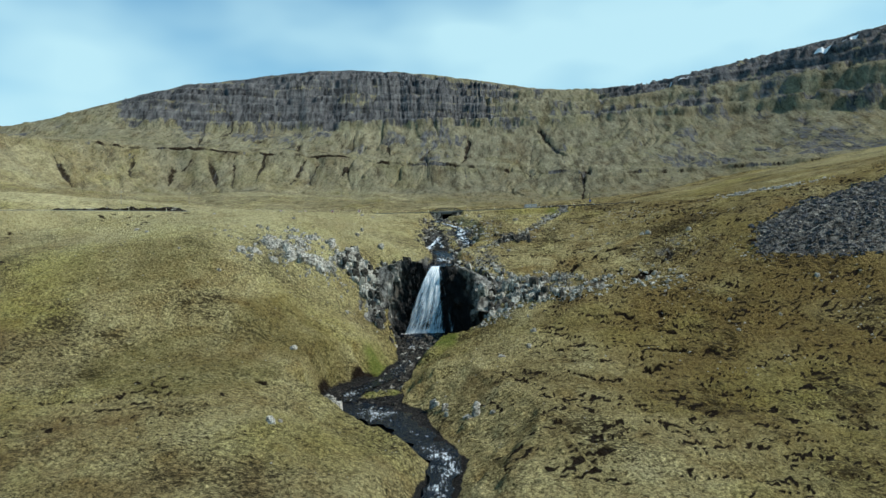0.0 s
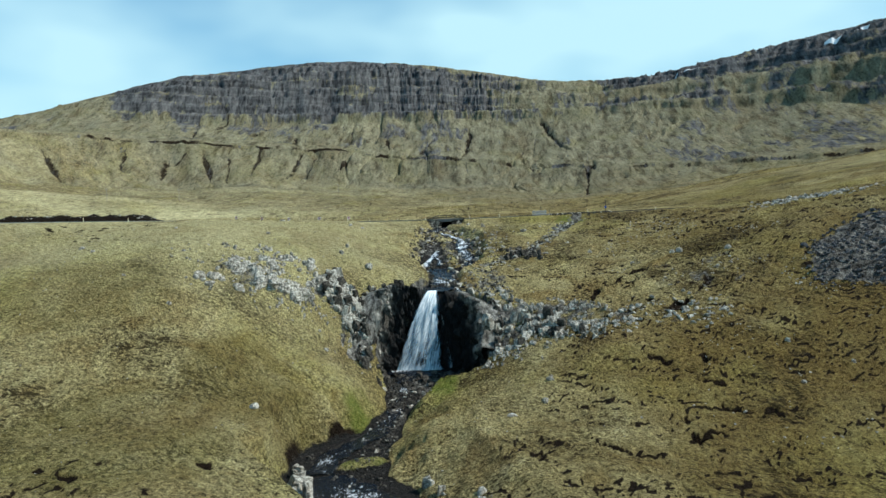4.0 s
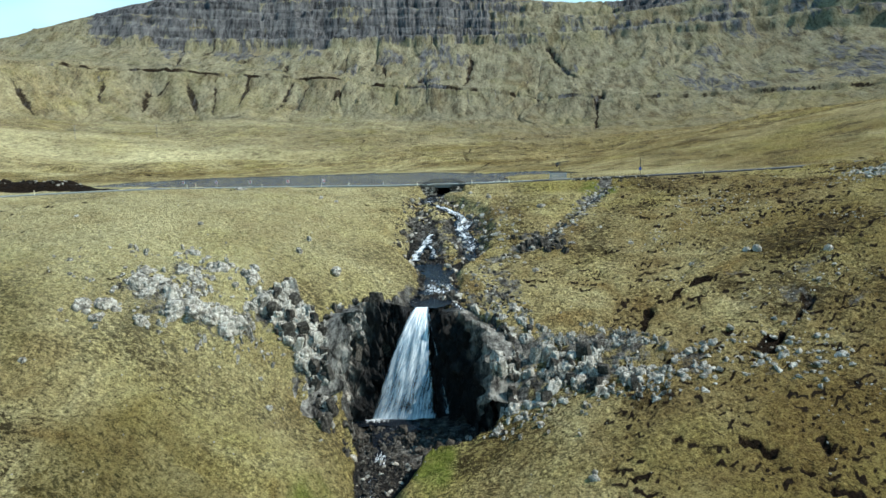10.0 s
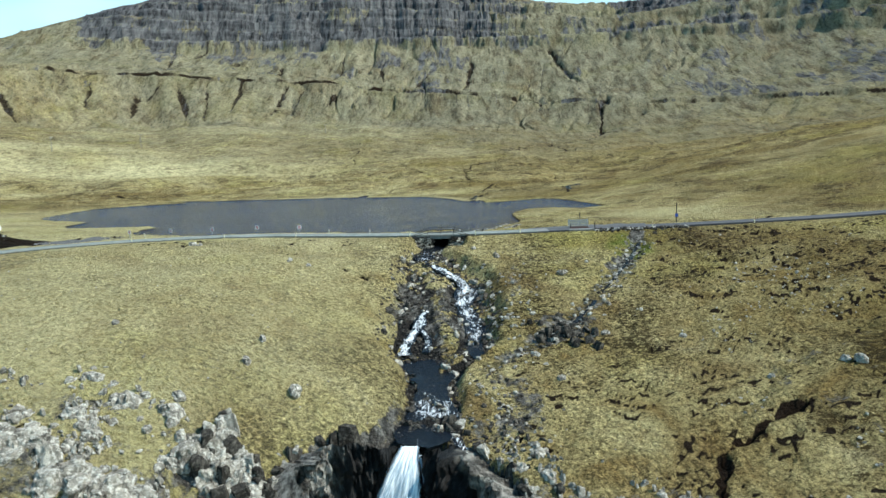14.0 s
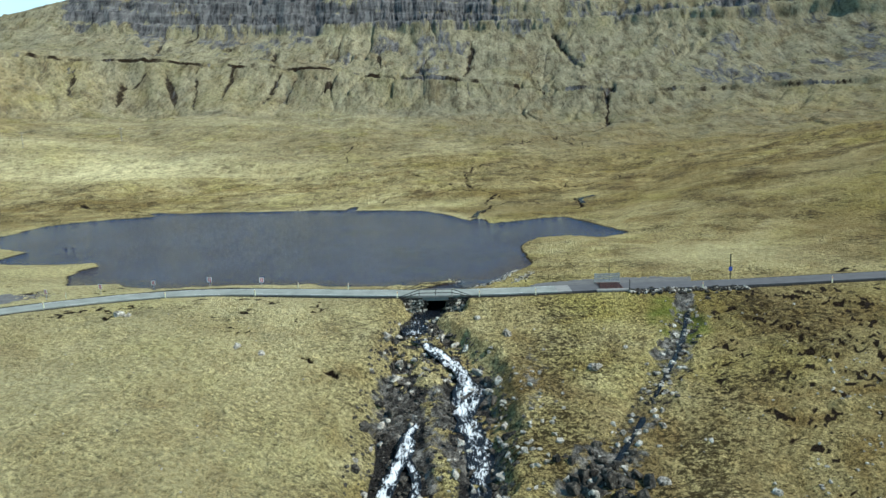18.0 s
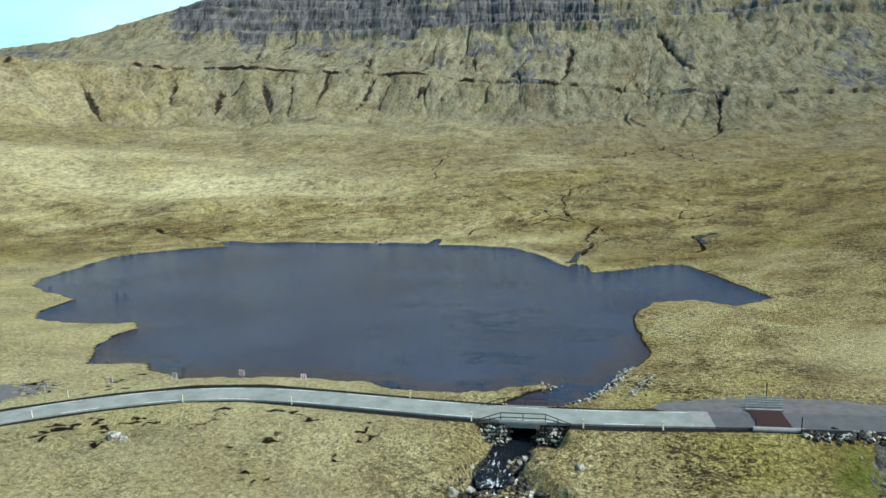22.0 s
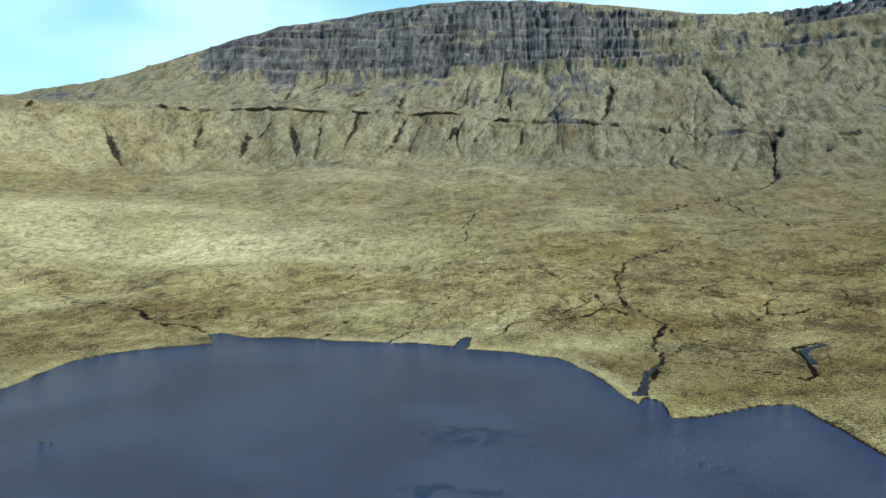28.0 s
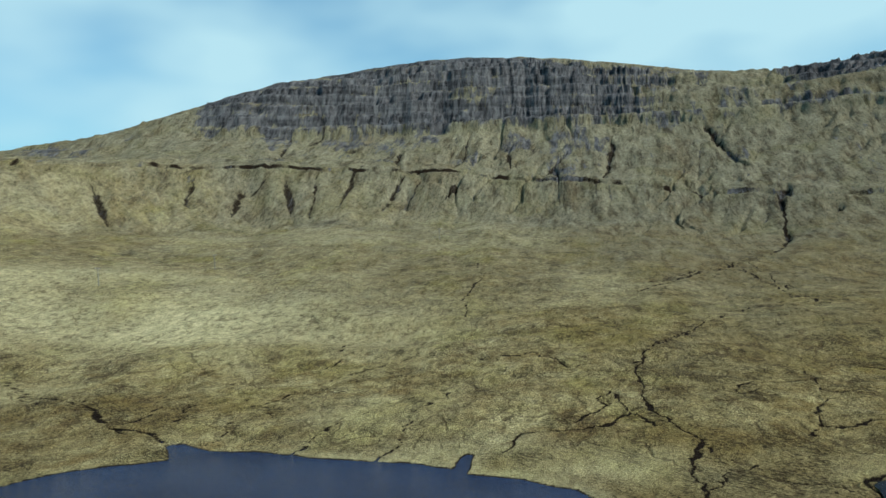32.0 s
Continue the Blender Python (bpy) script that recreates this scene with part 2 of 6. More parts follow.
    col = n.mix(n.ramp(n.sum(n.mask("peat"), n.sum(n.sum(fine, 0.5, "SUBTRACT"), 0.8, "MULTIPLY")), (0.34, 0.0), (0.52, 1.0)), col, earth)
    grit = n.ramp(tuft, (0.35, (0.006, 0.006, 0.006)), (0.65, (0.046, 0.043, 0.040)))
    col = n.mix(n.ramp(n.sum(n.mask("gravel"), n.sum(n.sum(fine, 0.5, "SUBTRACT"), 0.8, "MULTIPLY")), (0.35, 0.0), (0.55, 1.0)), col, grit)
    # bare rock: pale and lichened close by, dark columns and tiers on the far cliffs
    away = n.ramp(n.sum(apart.outputs[1], 0.001, "MULTIPLY"), (0.30, 0.0), (0.45, 1.0))
    close = n.ramp(n.noise(0.8, 8, 0.74, n.scaled((1, 1, 0.6))), (0.36, (0.014, 0.013, 0.012)), (0.48, (0.090, 0.085, 0.076)), (0.62, (0.300, 0.285, 0.250)))
    tiers = n.noise(1.0, 4, 0.65, n.scaled((0.012, 0.012, 0.16)))
    columns = n.noise(0.21, 8, 0.74, n.scaled((1.0, 0.22, 0.22)), warp=0.3)
    wall = n.sum(n.sum(columns, 0.72, "MULTIPLY"), n.sum(tiers, 0.28, "MULTIPLY"))
    remote = n.ramp(wall, (0.38, (0.014, 0.014, 0.015)), (0.48, (0.074, 0.074, 0.076)), (0.60, (0.172, 0.170, 0.168)))
    crag = n.mix(away, close, remote)
    ragged = n.mix(away, n.noise(0.45, 7, 0.72), n.noise(0.13, 8, 0.74, n.scaled((1.2, 0.30, 0.30)), warp=0.4))
    share = n.sum(n.mask("rock"), n.sum(n.sum(ragged, 0.5, "SUBTRACT"), 1.7, "MULTIPLY"))
    col = n.mix(n.ramp(share, (0.36, 0.0), (0.54, 1.0)), col, crag)
    relief = n.sum(n.sum(n.noise(0.45, 5, 0.65), 1.6, "MULTIPLY"), n.sum(n.sum(fine, 1.1, "MULTIPLY"), n.sum(tuft, 0.5, "MULTIPLY")))
    relief = n.sum(relief, n.sum(n.sum(crack, 0.8, "MULTIPLY"), n.sum(lines, 0.5, "MULTIPLY")), "SUBTRACT")
    relief = n.sum(relief, n.sum(n.sum(wall, n.sum(away, n.mask("rock"), "MULTIPLY"), "MULTIPLY"), 6.0, "MULTIPLY"))
    relief = n.sum(relief, n.sum(n.sum(clump, 0.7, "MULTIPLY"), n.sum(tussock, 0.45, "MULTIPLY"), "SUBTRACT"))
    return n.done(col, 0.95, relief, 0.75, 1.0, 0.06)


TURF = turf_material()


def rock_material(name, dark, mid, pale, speck):
    n = Nodes(name)
    col = n.ramp(n.noise(0.9, 6, 0.65), (0.30, dark), (0.48, mid), (0.68, pale))
    col = n.mix(n.ramp(n.noise(2.6, 6, 0.68), (0.50, 0.0), (0.58, 0.9)), col, speck)
    col = n.mix(n.ramp(n.noise(1.5, 5, 0.7, n.scaled((1, 1, 0.45))), (0.38, 0.9), (0.46, 0.0)), col, dark)
    rnd = n.add("ShaderNodeObjectInfo").outputs["Random"]
    col = n.mix(0.3, col, n.ramp(rnd, (0.0, dark), (1.0, pale)))
    return n.done(col, 0.9, n.noise(1.9, 8, 0.72), 0.45, 1.0, 0.12)


PALE_ROCK = rock_material("lichen_rock", (0.055, 0.049, 0.040), (0.290, 0.268, 0.222), (0.520, 0.490, 0.420), (0.76, 0.73, 0.64))
DARK_ROCK = rock_material("wet_rock", (0.008, 0.007, 0.006), (0.028, 0.025, 0.021), (0.095, 0.086, 0.072), (0.150, 0.138, 0.115))


def lake_material():
    """Peaty lake: ruffled by the wind, with calm patches that mirror. Dark calm and brown shore tints stand for
    reflections.
    """
    n = Nodes("lake_water")
    wave = n.sum(n.noise(1.3, 5, 0.66, n.scaled((0.7, 1.8, 1))), n.sum(n.noise(0.3, 3, 0.6, n.scaled((0.7, 1.6, 1))), 1.2, "MULTIPLY"))
    n.bsdf.inputs["IOR"].default_value = 1.33
    col = n.mix(n.ramp(n.noise(0.045, 3, 0.5), (0.42, 0.0), (0.6, 1.0)), (0.028, 0.042, 0.082), (0.019, 0.029, 0.062))
    # brown by the near shore: the mountain's reflection painted into the colour
    col = n.mix(n.ramp(n.mask("shore_brown"), (0.40, 0.0), (0.95, 0.55)), col, (0.055, 0.032, 0.018))
    calm = n.ramp(n.sum(n.mask("calm_share"), n.sum(n.sum(n.noise(0.13, 6, 0.6, warp=1.6), 0.5, "SUBTRACT"), 1.8, "MULTIPLY")), (0.46, 0.0), (0.70, 1.0))
    # calm patches tinted dark blue, a painted reflection of open sky
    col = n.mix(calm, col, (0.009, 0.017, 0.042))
    mat = n.done(col, n.ramp(calm, (0.0, 0.09), (1.0, 0.05)), wave, 0.36, 1.0)
    rippled = n.tree.nodes["Bump"]
    n.link(n.ramp(calm, (0.0, 1.0), (1.0, 0.35)), rippled.inputs["Strength"])
    return mat


def stream_material():
    """Dark running water with torn white foam where the share called foam is high."""
    n = Nodes("running_water")
    flow = n.noise(1.9, 6, 0.72, n.scaled((1.6, 0.6, 0.6)), warp=0.8)
    white = n.ramp(n.sum(n.mask("foam"), n.sum(n.sum(flow, 0.5, "SUBTRACT"), 2.8, "MULTIPLY")), (0.60, 0.0), (0.80, 0.5), (1.10, 0.95))
    col = n.mix(white, (0.006, 0.008, 0.012), (0.74, 0.78, 0.80))
    n.bsdf.inputs["IOR"].default_value = 1.33
    return n.done(col, n.mix(white, (0.07, 0.07, 0.07), (0.6, 0.6, 0.6)), n.sum(flow, n.noise(5, 3), "ADD"), 0.22, 0.8)


def veil_material():
    """Falling water: white strands that thin out to clear gaps."""
    n = Nodes("falling_water")
    across, down = n.mask("across"), n.mask("down")
    join = n.add("ShaderNodeCombineXYZ")
    n.link(n.sum(across, 13.0, "MULTIPLY"), join.inputs[0])
    n.link(n.sum(down, 2.6, "MULTIPLY"), join.inputs[1])
    strand = n.noise(1.0, 6, 0.70, join.outputs[0], warp=0.35)
    fine = n.noise(3.2, 5, 0.7, join.outputs[0])
    sheaf = n.noise(0.30, 3, 0.6, join.outputs[0], warp=0.5)
    body = n.sum(n.sum(n.sum(strand, 0.50, "MULTIPLY"), n.sum(fine, 0.22, "MULTIPLY")), n.sum(sheaf, 0.28, "MULTIPLY"))
    cover = n.ramp(n.sum(body, n.mask("thick"), "ADD"), (0.52, 0.0), (0.62, 0.45), (0.88, 0.97))
    # thinner water tinted blue, the alcove's shade put into the colour
    col = n.ramp(n.sum(body, n.sum(n.mask("thick"), 0.35, "MULTIPLY")), (0.40, (0.13, 0.24, 0.36)), (0.53, (0.42, 0.56, 0.66)), (0.64, (0.86, 0.91, 0.93)))
    n.link(cover, n.bsdf.inputs["Alpha"])
    return n.done(col, 0.5, body, 0.3, 0.6)


LAKE_WATER, STREAM_WATER, FALL_WATER = lake_material(), stream_material(), veil_material()


def asphalt_material():
    n = Nodes("asphalt")
    col = n.ramp(n.noise(0.5, 5, 0.6), (0.3, (0.140, 0.155, 0.136)), (0.7, (0.235, 0.255, 0.226)))
    col = n.mix(n.ramp(n.noise(30, 2), (0.4, 0.0), (0.8, 0.25)), col, (0.10, 0.10, 0.10))
    return n.done(col, 0.9, n.noise(40, 2), 0.02, 0.4)


ASPHALT = asphalt_material()


# ---- meshes ----
def part(name, bm, material, parent=None, label="", smooth=False):
    """Links a bmesh as one mesh object, under a thing or a part."""
    me = bpy.data.meshes.new(name)
    bm.to_mesh(me)
    bm.free()
    if material:
        me.materials.append(material)
    if smooth:
        me.shade_smooth()
    ob = new(name, me)
    if parent:
        ob.parent = parent
    return tagged(ob, label)


def sheet(name, x, y, z, material, masks=()):
    """A mesh over a grid of places, with named shares as vertex attributes."""
    rows, cols = z.shape
    me = bpy.data.meshes.new(name)
    me.vertices.add(rows * cols)
    me.vertices.foreach_set("co", np.stack([x, y, z], -1).astype(np.float32).ravel())
    k = np.arange(rows * cols).reshape(rows, cols)
    quads = np.stack([k[:-1, :-1], k[:-1, 1:], k[1:, 1:], k[1:, :-1]], -1).reshape(-1, 4)
    me.loops.add(quads.size)
    me.loops.foreach_set("vertex_index", quads.ravel().astype(np.int32))
    me.polygons.add(len(quads))
    me.polygons.foreach_set("loop_start", np.arange(0, quads.size, 4, dtype=np.int32))
    me.polygons.foreach_set("loop_total", np.full(len(quads), 4, np.int32))
    me.update(calc_edges=True)
    me.shade_smooth()
    for key, v in masks:
        me.attributes.new(key, "FLOAT", "POINT").data.foreach_set("value", v.astype(np.float32).ravel())
    me.materials.append(material)
    return new(name, me)

# ---- land: heights of the ground in metres, lake level is 0 ----
def smooth01(v, a, b):
    u = np.clip((v - a) / (b - a), 0.0, 1.0)
    return u * u * (3 - 2 * u)


HASH_X, HASH_Y, HASH_MIX, HASH_LOW, ONE = (np.uint32(k) for k in (374761393, 668265263, 1274126177, 0xFFFF, 1))


def lattice(ix, iy, seed):
    """A fixed random number, 0 to 1, for each whole place."""
    h = ix * HASH_X + iy * HASH_Y + np.uint32(seed * 974711 & 0xFFFFFFFF)
    h = (h ^ (h >> np.uint32(13))) * HASH_MIX
    return ((h ^ (h >> np.uint32(16))) & HASH_LOW) * (1 / 65535.0)


def vnoise(x, y, seed=0):
    """Smooth value noise, -1 to 1."""
    fx, fy = np.floor(x), np.floor(y)
    ix, iy = fx.astype(np.int64).astype(np.uint32), fy.astype(np.int64).astype(np.uint32)
    u, v = x - fx, y - fy
    u, v = u * u * (3 - 2 * u), v * v * (3 - 2 * v)
    a, b = lattice(ix, iy, seed), lattice(ix + ONE, iy, seed)
    c, d = lattice(ix, iy + ONE, seed), lattice(ix + ONE, iy + ONE, seed)
    return 2 * ((a + (b - a) * u) * (1 - v) + (c + (d - c) * u) * v) - 1


def fbm(x, y, octaves=4, seed=0, gain=0.5):
    out, amp, total = 0.0, 1.0, 0.0
    for k in range(octaves):
        out = out + amp * vnoise(x * 2.0**k + 17.3 * k, y * 2.0**k - 9.1 * k, seed + k)
        total, amp = total + amp, amp * gain
    return out / total


def ridged(x, y, octaves=3, seed=0):
    """Narrow ridges near 1, plain ground near 0."""
    out, amp, total = 0.0, 1.0, 0.0
    for k in range(octaves):
        out = out + amp * (1 - np.abs(vnoise(x * 2.0**k + 5.7 * k, y * 2.0**k + 3.1 * k, seed + k)))
        total, amp = total + amp, amp * 0.5
    return out / total


def along(x, y, line):
    """For each place: distance to a polyline, its other columns there, the signed side (left is positive) and the run along it."""
    line = np.array(line, float)
    best = np.full(x.shape, 1e9)
    cols = np.zeros((line.shape[1] - 2,) + x.shape)
    side, run = np.zeros(x.shape), np.zeros(x.shape)
    gone = 0.0
    for a, b in zip(line[:-1], line[1:]):
        dx, dy = b[0] - a[0], b[1] - a[1]
        length = math.hypot(dx, dy)
        u = np.clip(((x - a[0]) * dx + (y - a[1]) * dy) / length**2, 0, 1)
        ox, oy = x - a[0] - u * dx, y - a[1] - u * dy
        d = np.hypot(ox, oy)
        near = d < best
        best = np.where(near, d, best)
        side = np.where(near, np.sign(oy * dx - ox * dy), side)
        run = np.where(near, gone + u * length, run)
        for k in range(cols.shape[0]):
            cols[k] = np.where(near, a[2 + k] + u * (b[2 + k] - a[2 + k]), cols[k])
        gone += length
    return best, cols, side, run


def inside(x, y, ring):
    odd = np.zeros(x.shape, bool)
    for (ax, ay), (bx, by) in zip(ring, ring[1:] + ring[:1]):
        if ay != by:
            odd ^= ((ay > y) != (by > y)) & (x < (bx - ax) * (y - ay) / (by - ay) + ax)
    return odd


# Hillside below the road: x, y, height.
HILLSIDE = [
    (-58, 137, -3.3), (-34, 126, -7.6), (-36, 114, -11.5), (-37, 143, -1.6), (-28, 140, -4.0), (-32, 167, 0.4),
    (-15, 148, -5.6), (-19, 131, -11.4), (-22, 91, -23.2), (-28, 82, -23.4), (-39, 98, -20.7), (-12, 72, -26.5),
    (-39, 193, 1.5), (-21, 186, 0.0), (-13, 172, -3.2), (32, 143, -12.6), (43, 115, -21.0), (44, 106, -24.8),
    (36, 102, -26.2), (18, 110, -24.2), (69, 137, -6.5), (86, 179, 2.7), (48, 150, -8.2), (20, 163, -8.1),
    (12, 193, -1.4), (17, 181, -2.9), (31, 121, -18.8), (23, 135, -15.6), (13, 82, -28.0), (-11, 142, -10.0), (-3, 79, -30.6),
    (13, 146, -12.6), (45, 185, -1.0),
]
# Ground close round the falls.
BELOW_FALLS = [
    (-12.5, 130.5, -20.5), (-15, 125, -19.6), (-22, 122, -16.2), (-10, 116, -25), (-14, 108, -24.2), (12, 130, -21.5), (9, 124, -24),
    (13.5, 122, -22.8), (6, 116, -26), (-11.5, 136.8, -12.4), (-15.5, 137, -10.4), (13, 138, -14.2), (5, 105, -27), (17, 127.5, -20.0), (26, 126, -18.2),
]
# Valley floor round the lake and the ground that the camera leaves behind.
VALLEY = [
    (-80, 90, -18), (-80, 50, -26), (-20, 40, -32), (40, 50, -36), (90, 60, -33), (85, 105, -21),
    (110, 150, 4.0), (130, 190, 9.0), (-85, 165, 1.8), (-62, 188, 2.0), (-130, 200, 2.0), (-100, 230, 1.5),
    (40, 215, 1.0), (75, 245, 2.4), (75, 284, 5.0), (50, 240, 1.2), (45, 300, 1.0), (21, 368, 4.6),
    (54, 392, 5.5), (0, 405, 7.4), (-31, 345, 1.0), (-94, 428, 5.4), (-140, 420, 7.2), (-170, 363, 2.8),
    (-250, 433, 10), (-150, 290, 1.6), (120, 330, 14), (160, 420, 22), (200, 250, 24), (-5, 210, 0.4),
    (-250, 300, 6), (90, 210, 3.4),
]
# The mountains beyond, seen from the lake's near shore: bearing, then distance and height of the slope's foot, the terrace, the
# cliff's foot and the skyline.
FROM = (-1.2, 184.6)
RINGS = [
    (-62, 540, 40, 620, 70, 760, 84, 1050, 110),
    (-45, 560, 47, 640, 101, 800, 118, 1100, 147),
    (-38, 600, 47, 690, 108, 850, 132, 1080, 180),
    (-30, 640, 46, 720, 107, 860, 155, 1000, 226),
    (-21, 640, 48, 730, 103, 880, 152, 1050, 267),
    (-11.7, 640, 47, 730, 96, 880, 158, 1100, 300),
    (-2.6, 640, 43, 720, 83, 880, 160, 1150, 304),
    (6.1, 620, 37, 690, 69, 890, 158, 1250, 288),
    (14, 600, 30, 680, 61, 880, 150, 1250, 260),
    (25, 560, 30, 680, 57, 900, 155, 1250, 297),
    (36.5, 520, 26, 655, 53, 865, 128, 1110, 293),
    (62, 500, 30, 620, 60, 800, 130, 1000, 290),
]


def plate(points):
    """A thin plate through the points; returns its height function."""
    p = np.array(points, float)
    n = len(p)
    kern = lambda r2: 0.5 * r2 * np.log(r2 + 1e-9)
    r2 = ((p[:, None, :2] - p[None, :, :2]) ** 2).sum(-1)
    a = np.zeros((n + 3, n + 3))
    a[:n, :n] = kern(r2) + 3.0 * np.eye(n)
    a[:n, n], a[:n, n + 1:] = 1, p[:, :2]
    a[n, :n], a[n + 1:, :n] = 1, p[:, :2].T
    w = np.linalg.solve(a, np.r_[p[:, 2], 0, 0, 0])

    def height(x, y):
        z = w[n] + w[n + 1] * x + w[n + 2] * y
        for k in range(n):
            z = z + w[k] * kern((x - p[k, 0]) ** 2 + (y - p[k, 1]) ** 2)
        return z
    return height


plain = plate(HILLSIDE + BELOW_FALLS + VALLEY)

# Streams: x, y, bed height, half width of the bed, steepness of the banks.
LOWER_STREAM = [
    (1.2, 133.0, -27.0, 10.0, 7.0), (-1.6, 128.0, -27.9, 3.6, 1.7), (-2.8, 121.5, -29.2, 1.5, 1.15), (-4.5, 114.0, -30.3, 2.4, 1.05),
    (-8.5, 107.0, -31.0, 5.6, 1.3), (-8.4, 99.0, -31.6, 5.6, 1.4), (-3.0, 93.5, -32.1, 5.2, 1.1), (2.5, 84.0, -32.8, 2.3, 1.0),
    (5.9, 78.0, -33.3, 1.9, 1.0), (4.0, 62.0, -34.6, 2.0, 1.0), (8.0, 40.0, -38.0, 3.5, 0.9), (12.0, -40.0, -48.0, 3.5, 0.8),
]
UPPER_STREAM = [
    (2.6, 209.0, -1.2, 1.3, 3.0), (2.4, 203.0, -1.8, 1.3, 2.4), (0.4, 197.0, -2.4, 1.7, 1.4), (1.5, 191.5, -3.3, 4.0, 1.2),
    (3.6, 183.0, -5.4, 5.0, 0.8), (3.6, 173.0, -7.8, 5.4, 0.8), (3.8, 164.0, -9.7, 5.2, 0.8), (3.0, 157.0, -10.9, 2.2, 1.0),
    (3.8, 150.5, -12.0, 2.2, 1.2), (3.4, 146.0, -12.8, 3.4, 1.4), (3.0, 141.0, -13.4, 4.5, 1.5),
]
SIDE_STREAM = [
    (38.6, 206.0, -0.2, 0.4, 1.4), (37.6, 200.0, -0.6, 0.7, 1.2), (32.8, 187.0, -2.1, 1.2, 0.9), (28.6, 179.2, -3.7, 1.5, 0.9),
    (24.6, 172.4, -5.6, 1.5, 0.8), (20.5, 166.3, -7.4, 1.3, 0.8), (16.6, 162.6, -8.6, 0.5, 0.6), (10.0, 158.0, -10.2, 0.4, 0.6),
]
# Runnels in the bog beyond the lake: x, y, half width.
BECK = [(8.5, 297, 1.7), (10, 310, 1.5), (13.5, 319.5, 1.1), (14.5, 335, 0.9), (16.3, 346, 0.8), (11, 352, 0.8), (6.2, 364, 0.7), (4.6, 380, 0.7),
        (6.3, 402, 0.7), (14.3, 422, 0.7), (31.5, 446, 0.7), (42, 469, 0.7), (54, 486, 0.6), (81, 492, 0.6), (84, 557, 0.6), (82, 638, 0.6)]
BROOK = [(13.5, 319.5, 0.8), (22, 318.8, 0.6), (32, 313.5, 0.6), (38, 310.2, 1.0), (42, 316.3, 1.1), (42, 325, 1.2), (47, 329, 1.4), (52, 331, 0.5)]
RILL = [(-101, 335, 1.2), (-123, 344, 0.9), (-137, 354, 0.8), (-150, 358, 0.9), (-172, 364, 0.8)]
GHYLL = [(-58, 470, 0.6), (-64, 504, 0.8), (-62, 540, 0.9), (-73, 594, 0.7)]
DITCH = [(17.6, 550, 0.7), (41, 587, 0.8), (82, 638, 0.9), (118, 705, 1.6), (141, 790, 2.4), (150, 850, 2.6)]
DRAINS = (
    [(4, 362.7, 0.5), (-2.3, 353.7, 0.5), (-10.2, 351.5, 0.6), (-19.3, 347.6, 0.5), (-26.4, 336.2, 0.7)],
    [(6, 352, 0.4), (-2.2, 372.9, 0.4), (-5.8, 368, 0.8), (-2.2, 364.1, 0.5), (-10.4, 354.6, 0.4)],
    [(39.5, 320, 0.8), (35, 324.6, 0.6), (26.9, 328.6, 0.4)],
    [(39.1, 346.4, 0.8), (43, 352.6, 0.5), (42, 355.6, 0.6), (43.8, 365.2, 0.5), (50.3, 372.8, 0.4), (58, 372, 0.4)],
    [(43, 352.6, 0.5), (50.5, 356.5, 0.6), (61, 357.5, 0.6), (64, 365, 0.7), (66, 376, 0.5), (49.5, 379.7, 0.7), (50.6, 397.9, 0.6), (67.3, 402.3, 0.6), (78, 404, 0.8)],
    [(48.7, 387.4, 0.4), (36, 380.7, 0.5), (29.9, 378.1, 0.5), (30, 370.3, 0.5), (36, 376.3, 0.4)],
    [(14.8, 322.7, 0.6), (19.7, 329.2, 0.4), (24.7, 333.6, 0.3)],
    [(13.6, 523.5, 0.8), (39.8, 578.5, 1.2), (70.8, 627, 1.2)],
    [(75, 617, 1.0), (79, 552, 1.0), (78.7, 483, 1.3), (61.5, 480.5, 0.9), (42, 478, 0.8)],
    [(-117.8, 339.1, 0.9), (-129, 349.6, 0.9), (-141.7, 357.6, 0.8), (-139, 366.8, 0.5)],
    [(-121.4, 346.2, 0.5), (-118.7, 353.6, 0.6), (-127.3, 375, 0.4)],
    [(-106.8, 343.4, 0.7), (-111.5, 357.5, 1.0), (-108.3, 365.6, 0.5)],
    [(-91, 332, 0.5), (-91, 338.3, 0.5), (-92.8, 347.2, 0.5), (-95.2, 354.6, 0.4)],
    [(-102.8, 372.2, 0.5), (-94.8, 363.8, 1.0), (-91.9, 368.5, 0.5)],
    [(-68.8, 331, 0.6), (-69.8, 344.7, 0.5), (-63, 355.3, 0.4), (-52, 372, 0.3)],
    [(-47.7, 329, 0.6), (-49.6, 346.1, 0.5), (-48.9, 360, 0.4), (-40, 385, 0.3)],
    [(-86.9, 395.6, 0.8), (-88.8, 413.9, 0.6), (-92.5, 429.8, 0.5)],
    [(-84.2, 352.6, 0.5), (-92.6, 368.1, 0.5), (-86.3, 380.3, 0.5), (-76.7, 394.4, 0.4), (-60, 420, 0.3)],
    [(-182, 374, 0.5), (-165.7, 360.6, 0.9), (-150, 352, 0.5)],
    [(10, 412, 0.6), (24.5, 434.7, 0.5), (8, 440, 0.3), (-6, 470, 0.3)],
    [(5.4, 401, 0.4), (-12, 396, 0.4), (-26, 412, 0.5), (-40, 408, 0.3)],
)
RUNNELS = (BECK, BROOK, RILL, GHYLL, DITCH) + DRAINS
